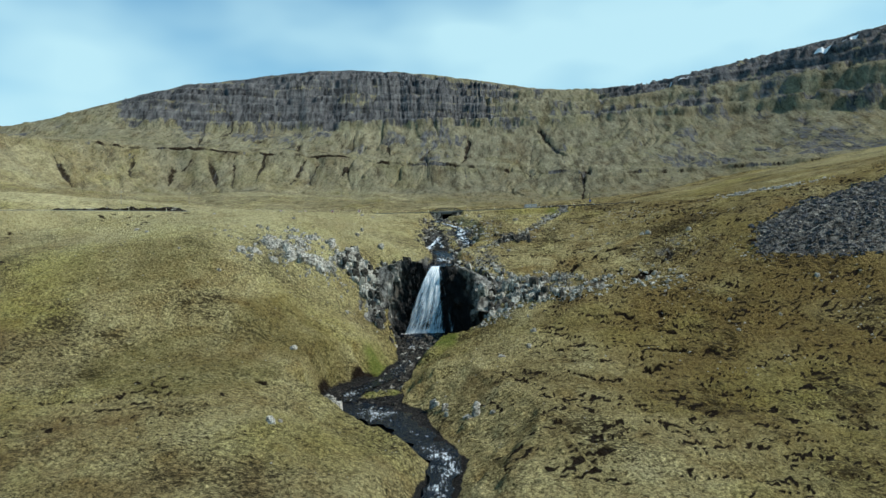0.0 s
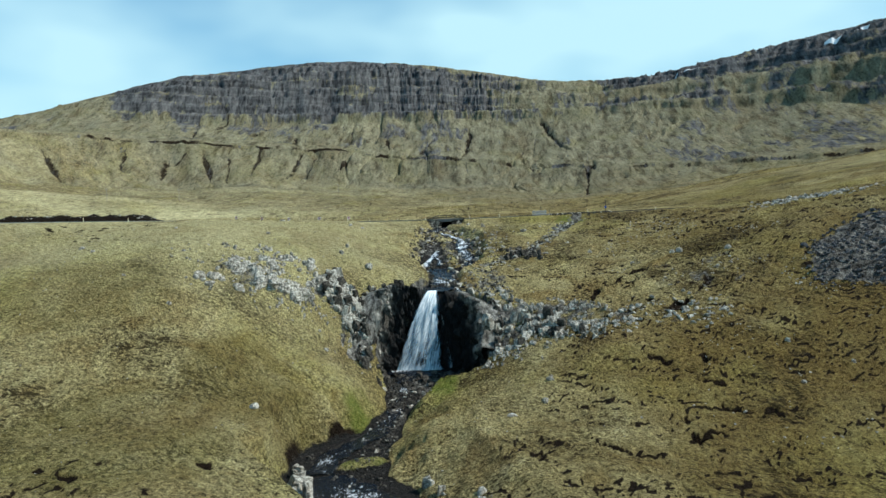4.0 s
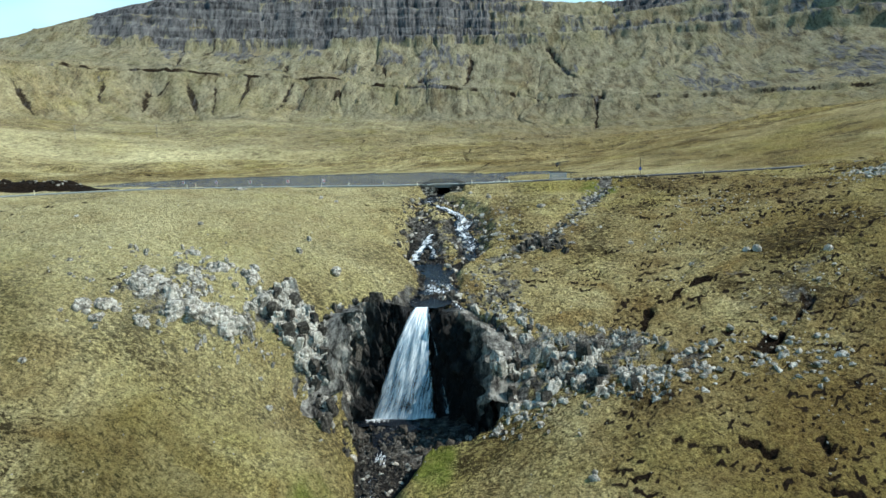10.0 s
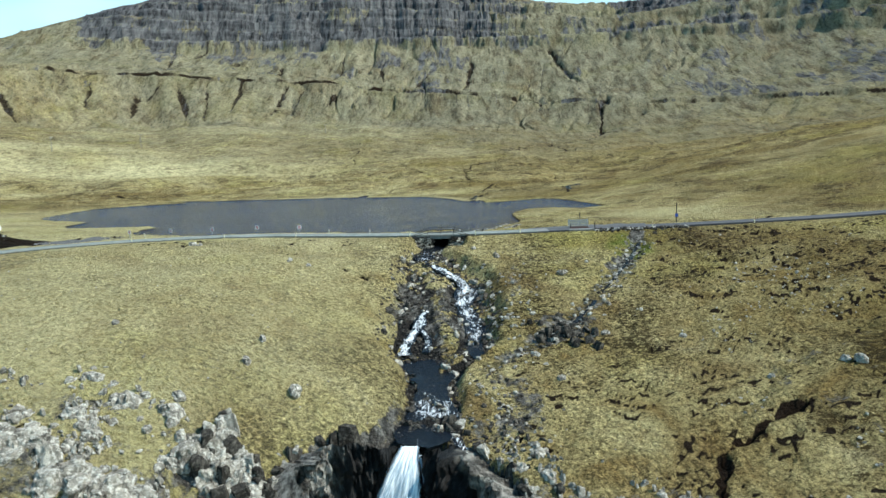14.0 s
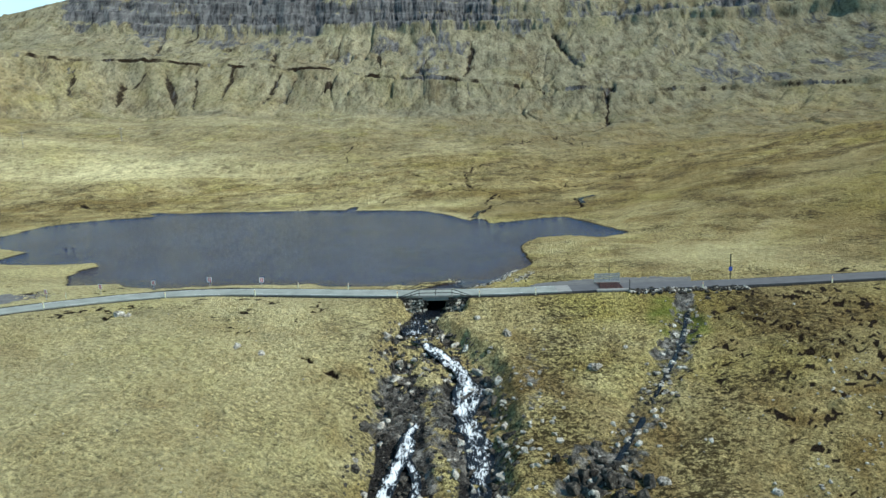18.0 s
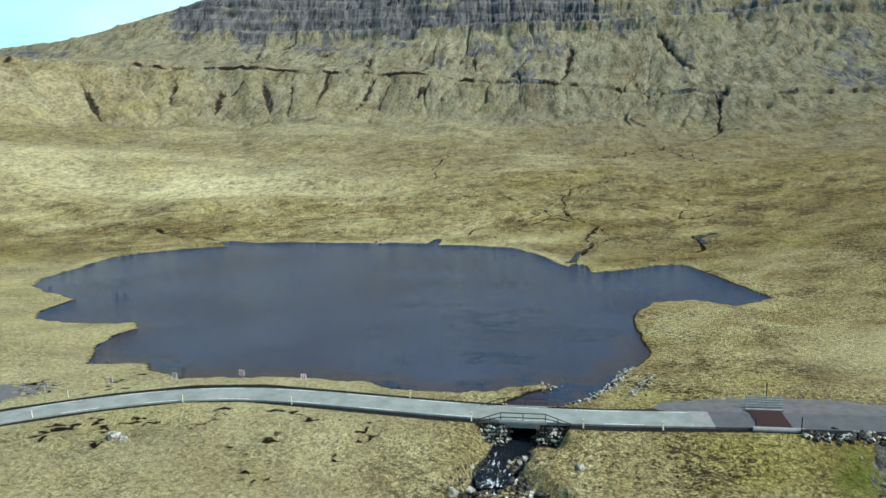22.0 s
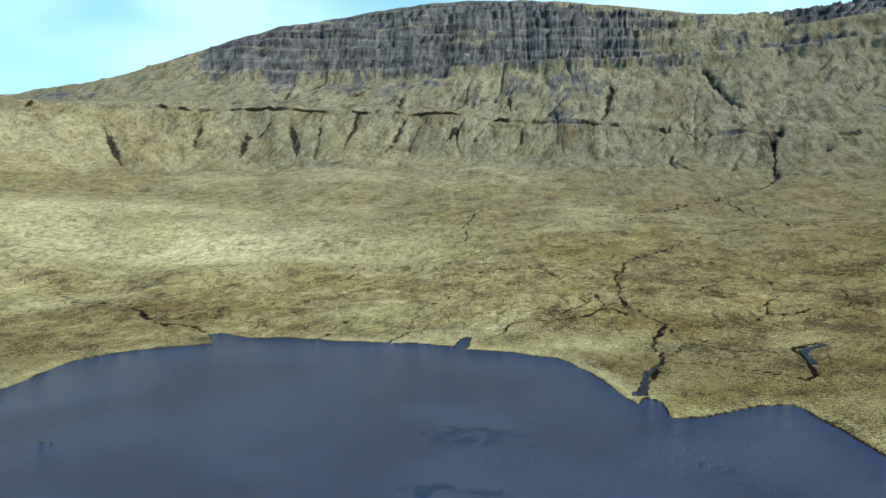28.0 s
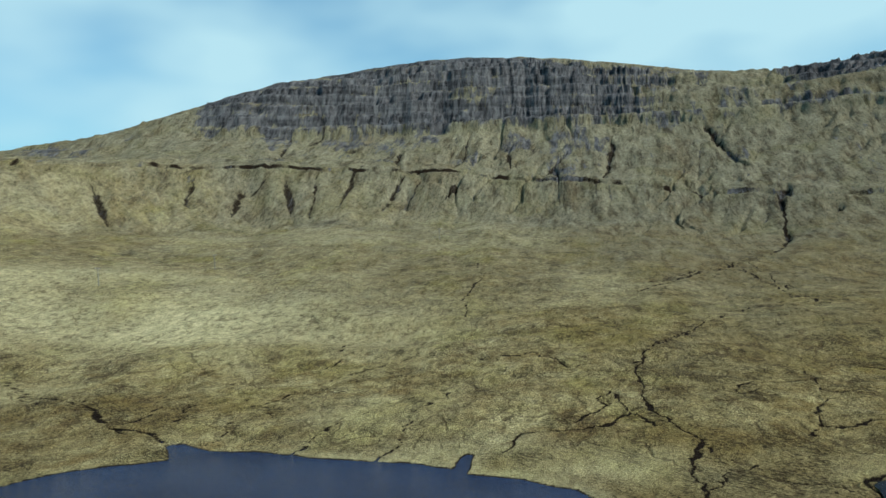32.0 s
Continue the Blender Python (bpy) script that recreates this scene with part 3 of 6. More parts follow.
# Torn cuts in the peat of the hillside: from x, y to x, y.
CUTS = [(29, 136.6, 33.8, 143), (33.8, 143, 40.4, 146.4), (39.7, 129.6, 43.8, 132.3), (43.8, 132.3, 50, 138), (34.5, 116.8, 36.6, 116),
        (41.8, 117.2, 43.4, 114), (38.6, 112.8, 41.8, 111), (41.5, 106.5, 46.4, 103.6), (35.2, 104.1, 35.2, 99), (35.2, 100, 38.4, 101),
        (23.1, 113.4, 25.1, 113), (-38.3, 92.8, -36.5, 94.7), (-31.3, 82.5, -29.4, 80.4), (27, 95.2, 23, 98.7), (-12.6, 182.5, -7.4, 180.6),
        (-26, 96, -24, 96.4), (-20, 88, -18, 87), (10, 90, 13, 87)]
# Gullies on the far slopes: top x, y, foot x, y, half width.
GULLIES = [(-322, 822, -330, 802, 4), (-307, 832, -283, 792, 7), (-285, 855, -265, 789, 4), (-247, 885, -245, 813, 4), (-199, 886, -205, 827, 6),
           (-180, 889, -183, 840, 4), (-142, 890, -150, 860, 4), (-373, 781, -365, 751, 4), (-415, 700, -382, 676, 7), (-239, 969, -243, 900, 5),
           (-232, 985, -207, 900, 7), (-253, 938, -246, 887, 4), (-158, 1028, -149, 956, 4), (-39, 998, -60, 915, 5), (-46, 959, -40, 908, 4),
           (13, 1035, 0, 900, 5), (-371, 998, -326, 838, 4)]
CREVICES = [(118, 1055, 138, 930, 9), (157, 866, 143, 827, 8), (141, 790, 121, 708, 5), (191, 825, 182, 810, 5), (-102, 1019, -92, 943, 4),
            (-282, 993, -283, 956, 4), (-335, 806, -333, 764, 5), (262, 640, 240, 575, 6), (300, 700, 262, 640, 5), (-330, 1010, -345, 940, 3)]
streaks = random.Random(3)
RING_ROWS = np.array(RINGS)
for _ in range(60):
    b = streaks.uniform(-37, 36)
    edge = float(np.interp(b, RING_ROWS[:, 0], RING_ROWS[:, 3]))
    low, high = (edge + streaks.uniform(12, 35), edge + streaks.uniform(55, 160)) if streaks.random() < 0.55 else (edge - streaks.uniform(25, 60), edge + 4)
    foot, head = radians(b - streaks.uniform(-0.1, 1.0) * (high - low) / 60), radians(b)
    GULLIES.append((FROM[0] + high * math.sin(head), FROM[1] + high * math.cos(head), FROM[0] + low * math.sin(foot), FROM[1] + low * math.cos(foot), streaks.uniform(0.8, 1.9)))
SCREE = [(62, 128), (66, 139), (79, 146), (92, 152), (104, 156), (140, 168), (150, 130), (110, 118), (84, 122), (72, 124)]
ROAD = [
    (-118, 105, 1.6), (-104, 128, 2.2), (-90, 150, 2.5), (-75, 172, 2.5), (-62, 188, 2.3), (-54, 196, 2.0), (-46, 202, 1.6),
    (-38, 206.3, 1.3), (-30, 207.8, 1.1), (-21, 207.2, 0.9), (-8, 205.8, 0.75), (3, 204.8, 0.75), (12, 204.6, 0.8),
    (26, 205.3, 1.0), (45, 204.6, 1.3), (73, 206, 1.9), (95, 208, 2.9), (130, 213, 5.0), (200, 226, 9.0), (330, 262, 18.0),
]
NEAR_SHORE = [
    (18.0, 249), (17.9, 239), (17.9, 228), (15.6, 224), (13.2, 218.5), (11.7, 214.3), (8.6, 211), (5.2, 209.4), (0.2, 209.4),
    (2.5, 212.6), (6.2, 215), (4.3, 216.4), (0.6, 214.7), (-3.1, 212.9), (-8.2, 212.5), (-13.2, 212.7), (-18.1, 214.3),
    (-27, 215.8), (-35.8, 215.7), (-43, 214.5), (-48.8, 217.1), (-51.8, 219.6), (-55.4, 219.1), (-61, 219), (-65.2, 226.5),
    (-66.4, 232.7), (-64.1, 237.5), (-67.6, 241.7), (-75.3, 240.2), (-82.1, 240.1), (-88.6, 242.2), (-92.1, 247.5),
]
FAR_SHORE = [
    (-92.6, 257.3), (-100.8, 262.3), (-113.2, 269.1), (-117.8, 279), (-117.8, 292), (-118.7, 306), (-113, 315), (-103.5, 320.7),
    (-94, 325.5), (-100, 334), (-97, 335), (-88, 331.8), (-75, 332), (-60, 330), (-47, 330), (-32.4, 328.2), (-31.3, 336.5),
    (-30.4, 336.5), (-29.6, 326), (-19, 324.4), (-8.4, 321), (0, 309.5), (5, 296), (8, 291), (9.4, 296), (11, 295), (12.4, 287.2),
    (18.4, 288.8), (25.8, 293.9), (32.5, 296.1), (36.8, 286.5), (40, 274.8), (44, 264), (36.3, 257.5), (30, 261.6), (22, 259.5),
]
SHORE = NEAR_SHORE + FAR_SHORE


def to_shore(x, y):
    """Distance from the lake's shore, negative in the water."""
    ring = SHORE + SHORE[:1]
    d = along(x, y, ring)[0]
    return np.where(inside(x, y, SHORE), -d, d) + smooth01(d, 14, 5) * 1.1 * fbm(x / 7, y / 7, 3, 88)


def mountain(x, y):
    rx, ry = x - FROM[0], y - FROM[1]
    r, bearing = np.hypot(rx, ry), np.degrees(np.arctan2(rx, ry))
    t = np.array(RINGS)
    fine = np.linspace(t[0, 0], t[-1, 0], 125)
    cols = []
    for k in range(1, 9):
        c = np.interp(fine, t[:, 0], t[:, k])
        c = np.convolve(np.pad(c, 4, mode="edge"), np.ones(9) / 9, mode="valid")
        cols.append(np.interp(bearing, fine, c))
    rf, zf, rt, zt, rc, zc, rs, zs = cols
    wob = fbm(bearing / 2.2, r * 0 + 3.3, 3, 40)
    rt, rc = rt + 9 * wob, rc + 12 * fbm(bearing / 2.6, r / 400, 3, 44)
    rf = rf + 22 * fbm(bearing / 3.1, r * 0 + 8.3, 2, 47)
    z = zf + (r - rf) * 0.105
    up = np.clip((r - rf) / (rt - rf), 0, 1)
    z = np.where(r > rf, zf + (zt - zf) * (0.35 * up + 0.65 * up * up), z)
    # a ledge with a low scarp behind it
    up = np.clip((r - rt - 10) / (rc - rt - 10), 0, 1)
    z = np.where(r > rt, zt + 5 * smooth01(r, rt + 7, rt + 12) + (zc - zt - 5) * (0.55 * up + 0.45 * up * up), z)
    up = np.clip((r - rc) / (rs - rc), 0, 1)
    steps = up + 0.045 * np.sin(up * 5 * 2 * math.pi + 2 * wob) * (1 - up)
    z = np.where(r > rc, zc + (zs - zc) * (0.62 * np.clip(steps / 0.42, 0, 1) + 0.38 * np.clip((steps - 0.42) / 0.58, 0, 1) ** 0.85), z)
    z = np.where(r > rs, zs - (r - rs) * 0.12, z)
    return z, r, bearing, (rf, rt, rc, rs), up


def ground(x, y):
    """Height of the land, and the shares of bare rock, peat, moss and gravel in its cover."""
    z = plain(x, y)
    m, r, bearing, (rf, rt, rc, rs), up = mountain(x, y)
    ahead = smooth01(np.abs(bearing), 88, 62)
    behind = -40 - 0.02 * np.abs(y) + 6 * fbm(x / 90, y / 90, 3, 60)
    far = smooth01(r, 250, 430)
    z = z * (1 - far) + (m * ahead + behind * (1 - ahead)) * far
    rock, peat = np.zeros(x.shape), np.zeros(x.shape)
    moss, gravel = np.zeros(x.shape), np.zeros(x.shape)

    # broad swells, then hummocks
    low_y, top_y = float(y.min()), float(y.max())
    shore = to_shore(x, y) if top_y > 150 and low_y < 420 else np.full(x.shape, 60.0)
    dry = smooth01(shore, 2, 40)
    z = z + dry * (0.9 * fbm(x / 24, y / 24, 3, 1) + 0.30 * fbm(x / 3.4, y / 2.8, 3, 7, 0.6)) * smooth01(r, 900, 300)
    z = z + 4.0 * fbm(x / 75, y / 75, 4, 12) * smooth01(r, 260, 620)
    moor = smooth01(r, 130, 260) * smooth01(shore, 4, 30) * ahead
    folds = ridged(x / 95 + 0.5 * fbm(x / 70, y / 70, 2, 14), y / 34, 4, 15)
    z = z + moor * (4.2 * (folds - 0.6) + 0.9 * fbm(x / 13, y / 9, 4, 16, 0.6))

    # gullies that run down the far slopes
    if top_y > 400:
        slope = smooth01(r, rf - 60, rf + 30) * smooth01(r, rs - 30, rs - 160) * ahead
        warp = 3.0 * fbm(x / 60, y / 60, 2, 21)
        g = ridged(bearing * 0.62 + warp * 0.5 - 0.010 * (r - rt), r / 160 + 0.5 * warp, 3, 23)
        cut = smooth01(g, 0.72, 0.95) * smooth01(fbm(x / 90, y / 90, 3, 24), -0.35, 0.25)
        z = z - 6.0 * cut * slope + 2.4 * slope * fbm(x / 16, y / 30, 4, 26, 0.6)
        rock = np.maximum(rock, 0.30 * cut * slope)
        bare = fbm(x / 34, y / 60, 4, 28)
        rock = np.maximum(rock, (0.16 + 0.36 * smooth01(bare, 0.0, 0.45)) * slope * smooth01(r, rt - 5, rt + 25))
        peat = np.maximum(peat, 0.30 * smooth01(cut, 0.4, 1.0) * slope * smooth01(fbm(x / 22, y / 30, 3, 25), 0.0, 0.35))
        wander = 3.0 * fbm(x / 15, y / 15, 4, 27, 0.6) + 5.0 * fbm(x / 50, y / 50, 2, 22)
        for gully in GULLIES + CREVICES:
            ax, ay, bx, by, half = gully
            box = (np.abs(x - (ax + bx) / 2) < abs(ax - bx) / 2 + 24) & (np.abs(y - (ay + by) / 2) < abs(ay - by) / 2 + 24)
            if not box.any():
                continue
            d, _, _, run = along(x[box] + wander[box], y[box], [(ax, ay), (bx, by)])
            long = math.hypot(ax - bx, ay - by)
            taper = smooth01(run, -2, 10) * (0.25 + 0.75 * smooth01(run, long, 0.45 * long))
            wide = half * (0.62 + 0.7 * fbm(x[box] / 7, y[box] / 7, 2, 29)) * taper + 0.7
            deep = np.clip(1 - d / wide, 0, 1)
            z[box] -= half * 0.8 * deep + 0.5 * smooth01(d, 3.2 * wide, wide)
            rock[box] = np.maximum(rock[box], 0.34 * smooth01(deep, 0.15, 0.6))
            peat[box] = np.maximum(peat[box], (0.54 if half > 2 else 0.42) * smooth01(deep, 0.0, 0.55))
        # cliffs: tiers of the western hill, a grassy saddle, two dark bands on the eastern ridge
        lean = bearing + 4.5 * fbm(x / 110, y / 110, 4, 42)
        tall = up + 0.10 * fbm(x / 70, y / 70, 3, 43)
        fade = 8.0 * smooth01(tall, 0.40, 0.90)
        west = smooth01(lean, -35, -29) * smooth01(lean, 6 - fade, 0 - fade)
        west = np.maximum(west, 0.62 * smooth01(lean, -35, -29) * smooth01(lean, 7, 2) * smooth01(tall, 0.30, 0.12))
        east = smooth01(lean, 10, 14) * np.maximum(smooth01(tall, 0.24, 0.36), 0.85 * smooth01(tall, 0.03, 0.07) * smooth01(tall, 0.20, 0.14))
        knob = smooth01(np.abs(lean - 7.2), 2.0, 1.0) * smooth01(tall, 0.80, 0.95)
        stony = np.maximum(np.maximum(west, east), np.maximum(0.7 * knob, 0.16))
        cliff = smooth01(r, rc - 6, rc + 12) * smooth01(r, rs + 40, rs + 5) * ahead
        relief = cliff * smooth01(r, rs + 20, rs - 70) * (0.25 + 0.75 * stony)
        b = ridged(bearing * 0.95 + 0.45 * warp, r / 140 + 0.6 * warp, 4, 31)
        rib = ridged(bearing * 2.6 + 0.3 * warp, r / 60, 3, 32)
        z = z + relief * (9 * b - 5 + 5 * fbm(x / 28, y / 28, 3, 35) + 6 * (rib - 0.6))
        tread = 17.0 + 0 * z
        level = (z + 9 * fbm(x / 140, y / 140, 3, 38) + 3 * fbm(x / 16, y / 16, 3, 39)) / tread
        part_up = level - np.floor(level)
        z = z + relief * (0.60 + 0.30 * fbm(x / 90, y / 90, 2, 41)) * tread * (smooth01(part_up, 0.40, 0.75) - part_up)
        riser = smooth01(part_up, 0.30, 0.42) * smooth01(part_up, 0.86, 0.72)
        strata = fbm(bearing / 5, z / 22, 4, 36)
        chute = smooth01(ridged(bearing * 1.5 + 0.4 * warp, r / 220, 3, 45), 0.74, 0.95)
        rock = np.maximum(rock, cliff * np.clip(stony * (0.60 + 0.30 * strata + 0.16 * riser + 0.25 * fbm(x / 24, y / 18, 3, 37)) - 0.12 * (1 - riser) * chute, 0, 1))
        scar = smooth01(r, rt + 6, rt + 8) * smooth01(r, rt + 13, rt + 10.5) * ahead
        rock = np.maximum(rock, scar * np.clip(0.25 + 0.9 * fbm(bearing / 3, r * 0 + 0.5, 3, 33), 0, 1))
        peat = np.maximum(peat, 0.80 * scar * np.clip(0.45 + 1.3 * fbm(bearing / 1.5, r * 0 + 4.5, 3, 34), 0, 1))
        ledge = smooth01(r, rt - 4, rt) * smooth01(r, rt + 9, rt + 5) * ahead
        peat = np.maximum(peat, 0.30 * ledge)

    # lake basin
    beyond = y > np.interp(x, [p[0] for p in ROAD], [p[1] for p in ROAD]) - 1.0
    z = np.where((shore < 30) & beyond, np.where(shore > 0, np.maximum(z, 0.25 + 0.03 * shore) * smooth01(shore, -1, 14)
                 + (0.22 + 0.03 * shore) * (1 - smooth01(shore, -1, 14)), z), z)
    z = np.where(shore < 0, -0.12 + np.maximum(shore, -12) * 0.16, z)
    z = np.where((shore >= 0) & (shore < 1.2) & beyond, np.minimum(z, -0.1 + 0.42 * smooth01(shore, 0, 0.9)), z)
    peat = np.maximum(peat, 0.62 * smooth01(shore, 1.1, 0.3))

    # runnels, peat cuts and torn ground
    bog = smooth01(shore, 0.5, 10) * smooth01(r, 520, 330) * smooth01(y, 285, 330)
    bog = np.maximum(bog, 0.55 * smooth01(r, 720, 450) * smooth01(y, 330, 420) * ahead)
    for line in RUNNELS:
        xy = np.array(line)
        box = (x > xy[:, 0].min() - 9) & (x < xy[:, 0].max() + 9) & (y > xy[:, 1].min() - 9) & (y < xy[:, 1].max() + 9)
        if not box.any():
            continue
        bx, by = x[box], y[box]
        d, (half,), _, _ = along(bx + 2.6 * fbm(bx / 10, by / 10, 2, 81) + 1.3 * fbm(bx / 2.6, by / 2.6, 3, 87, 0.6), by + 2.6 * fbm(bx / 10, by / 10, 2, 83) + 1.3 * fbm(bx / 2.6, by / 2.6, 3, 89, 0.6), line)
        half = 0.46 * half * np.clip(1.0 + 1.5 * fbm(bx / 7, by / 7, 3, 85), 0.15, 2.2)
        deep = smooth01(d, half * 1.15 + 0.25, half * 0.45)
        z[box] -= deep * (0.35 + 0.3 * half)
        peat[box] = np.maximum(peat[box], 0.72 * smooth01(d, half * 1.15 + 0.42, half * 0.5))
    near = (x > -110) & (x < 130) & (y > 30) & (y < 215)
    heath = np.zeros(x.shape)
    if near.any():
        nx, ny = x[near], y[near]
        # hummocks, and small steps along the slope that break off in dark lips
        right = smooth01(nx - 0.16 * (ny - 100), 10, 34)
        z[near] += (0.42 + 0.16 * right) * fbm(nx / 1.9, ny / 1.6, 3, 61, 0.66)
        level = (z[near] + 0.8 * fbm(nx / 8, ny / 7, 3, 64) + 0.30 * fbm(nx / 1.3, ny / 1.3, 2, 66)) / 0.52
        part_up = level - np.floor(level)
        worn = smooth01(fbm(nx / 15, ny / 12, 3, 90), 0.22 - 0.9 * right, 0.50 - 0.9 * right)
        worn = worn * smooth01(fbm(nx / 2.6, ny / 1.8, 2, 68), -0.22, 0.18)
        z[near] += 0.56 * worn * (smooth01(part_up, 0.66, 0.98) - part_up)
        torn = worn * smooth01(part_up, 0.60, 0.72) * smooth01(part_up, 1.0, 0.92)
        peat[near] = np.maximum(peat[near], (0.62 + 0.14 * right) * torn)
        for ax, ay, bx, by in CUTS:
            box = near & (np.abs(x - (ax + bx) / 2) < abs(ax - bx) / 2 + 4) & (np.abs(y - (ay + by) / 2) < abs(ay - by) / 2 + 4)
            if not box.any():
                continue
            d = along(x[box] + 1.5 * fbm(x[box] / 2.2, y[box] / 2.2, 3, 95, 0.6), y[box] + 1.5 * fbm(x[box] / 2.2, y[box] / 2.2, 3, 96, 0.6), [(ax, ay), (bx, by)])[0]
            wide = 0.30 + 0.65 * fbm(x[box] / 1.7, y[box] / 1.7, 2, 98)
            z[box] -= 0.8 * smooth01(d, wide + 0.25, wide - 0.15)
            peat[box] = np.maximum(peat[box], 0.95 * smooth01(d, wide + 0.3, wide - 0.05))
        # brown heath on the lower and the eastern slopes, greener hollows in the western field
        patchy = fbm(nx / 14, ny / 11, 3, 97)
        low = smooth01(ny, 138, 116) * smooth01(nx, 0, 16) * (0.26 + 0.75 * smooth01(nx, 18, 42)) * (0.30 + 0.70 * smooth01(ny, 82, 104))
        east = (0.14 + 0.36 * smooth01(nx, 38, 66)) * smooth01(nx - 0.12 * (ny - 100), 16, 38)
        brown = np.maximum(low, east) * (1 + 0.7 * patchy) + 0.25 * right * patchy
        for cx, cy, rx_, ry_, share in ((-21, 108, 8.5, 10, 0.42), (-31, 90, 13, 12, 0.34), (-50, 118, 14, 10, 0.2)):
            e = np.hypot((nx - cx) / rx_, (ny - cy) / ry_)
            brown = np.maximum(brown, share * smooth01(e, 1.15, 0.9) * (1 + 0.5 * patchy))
            moss[near] = np.maximum(moss[near], 0.16 * smooth01(e, 1.2, 0.8) * np.clip(0.6 + patchy, 0, 1))
        brown = np.maximum(brown, 0.75 * smooth01(nx, 27, 33) * smooth01(nx, 52, 42) * smooth01(ny, 186, 198))
        heath[near] = np.clip(brown * smooth01(ny, 225, 190), 0, 0.95)
        fell = inside(nx, ny, SCREE)
        edge = along(nx, ny, SCREE + SCREE[:1])[0]
        stony = np.where(fell, smooth01(edge, 0.0, 3.0), 0.0)
        rock[near] = np.maximum(rock[near], stony)
        z[near] += 0.7 * stony * fbm(nx / 2.2, ny / 2.2, 3, 99)
        # stony ground under the outcrops, broken into ledges
        for cx, cy, rx_, ry_, amount in ((-25, 133, 11, 7, 0.46), (20, 133, 13, 7, 0.62), (11, 150, 6, 8, 0.5), (86, 178, 14, 7, 0.6), (36, 128, 12, 5, 0.46), (-18, 184, 8, 4, 0.34), (21, 168, 5, 4, 0.6),
                                         (-13.5, 136, 6, 5, 0.62), (52, 138, 10, 9, 0.38), (-17, 149, 7, 4, 0.34), (14, 181, 6, 9, 0.36), (48, 150, 14, 8, 0.34)):
            e = ((nx - cx) / rx_) ** 2 + ((ny - cy) / ry_) ** 2
            bare = amount * smooth01(e, 1.3, 0.3) * np.clip(0.6 + fbm(nx / 3, ny / 3, 3, 101), 0, 1)
            rock[near] = np.maximum(rock[near], bare)
            z[near] += 1.5 * bare * (ridged(nx / 2.1, ny / 2.6, 2, 103) - 0.62)
        # green flushes: beside the falls, and hollows of the left field
        for cx, cy, rx_, ry_ in ((3.9, 124.5, 2.6, 7), (-5.5, 103.4, 3.6, 1.7), (-7.8, 117, 2.6, 4.5), (34, 193, 3.5, 7)):
            e = ((nx - cx) / rx_) ** 2 + ((ny - cy) / ry_) ** 2
            moss[near] = np.maximum(moss[near], 0.8 * smooth01(e, 1.4, 0.5) * np.clip(0.75 + fbm(nx / 2, ny / 2, 2, 104), 0, 1))

    if low_y < 215 and top_y > -60:
        # streams
        for line, w in ((SIDE_STREAM, 0.5), (UPPER_STREAM, 0.8), (LOWER_STREAM, 1.0)):
            bent = 1.3 * (line is SIDE_STREAM)
            d, (bz, half, steep), side, run = along(x + bent * fbm(x / 5, y / 5, 3, 56), y + bent * fbm(x / 5, y / 5, 3, 57), line)
            edge = d - half - 0.9 * w * fbm(x / 3.5, y / 3.5, 3, 50) - 0.4
            gentle = np.where((side > 0) & (y < 118), 0.5, 1.0 + 1.2 * ((side < 0) & (y > 96) & (y < 114)))
            bank = bz + np.maximum(edge, 0) * steep * gentle
            rough = 0.5 * w * fbm(x / 1.6, y / 1.6, 3, 55)
            hit = bank < z
            z = np.where(hit, bank + rough * smooth01(edge, -0.5, 2.0) + 0.25 * rough, z)
            upper = float(line is UPPER_STREAM)
            lumps = ridged(x / 2.7, y / 2.3, 3, 53)
            tuffet = upper * smooth01(lumps + 0.35 * fbm(x / 6, y / 6, 2, 54), 0.68, 0.86) * smooth01(y, 146, 152)
            z = np.where(hit, z + upper * 1.5 * (lumps - 0.62) * smooth01(edge, 1.0, -0.6), z)
            gravel = np.maximum(gravel, np.where(hit, smooth01(edge, 0.9 * w - 0.1, -0.35), 0) * (1 - tuffet) * (0.42 if line is SIDE_STREAM else 1.0))
            bare = smooth01(edge, {0.5: 2.4, 0.8: 3.2, 1.0: 1.6}[w], 0.3) * np.clip(0.6 + 0.9 * fbm(x / 5, y / 5, 3, 58), 0, 1)
            if line is LOWER_STREAM:
                peat = np.maximum(peat, np.where(hit & (y < 126), 0.8 * bare * (0.2 + 0.8 * smooth01(x, -6, -10)), 0))
                rock = np.maximum(rock, np.where(hit & (steep > 2.2), 1.0, 0))
            else:
                rock = np.maximum(rock, np.where(hit, 0.62 * bare * (1 - tuffet), 0))
    if low_y < 280 and top_y > 90:
        # road bed and its banks
        d, (rz,), side, run = along(x, y, ROAD)
        bed = rz - 0.16
        keep = smooth01(np.abs(x - 2.55), 1.5, 2.2)
        z = np.where(d < 14, z + (bed - z) * smooth01(d, 8.5, 2.9) * np.where(shore < 0, 0, 1) * np.where(d < 3.2, keep, smooth01(np.abs(x - 2.5), 3.0, 9.0)), z)
        z = np.where((d < 2.9) & (shore > 0), np.minimum(z, bed), z)
        gravel = np.maximum(gravel, smooth01(d, 3.4, 2.4) * (shore > 0) * keep)
        front = smooth01(np.abs(x - 2.55), 5.0, 3.6) * smooth01(y, 198.5, 201.8) * smooth01(y, 203.3, 202.9)
        z = z + (np.minimum(z, -1.55) - z) * front
        rock, peat = rock * (1 - 0.9 * keep * smooth01(d, 4.5, 3.0)), peat * (1 - 0.9 * keep * smooth01(d, 4.5, 3.0))

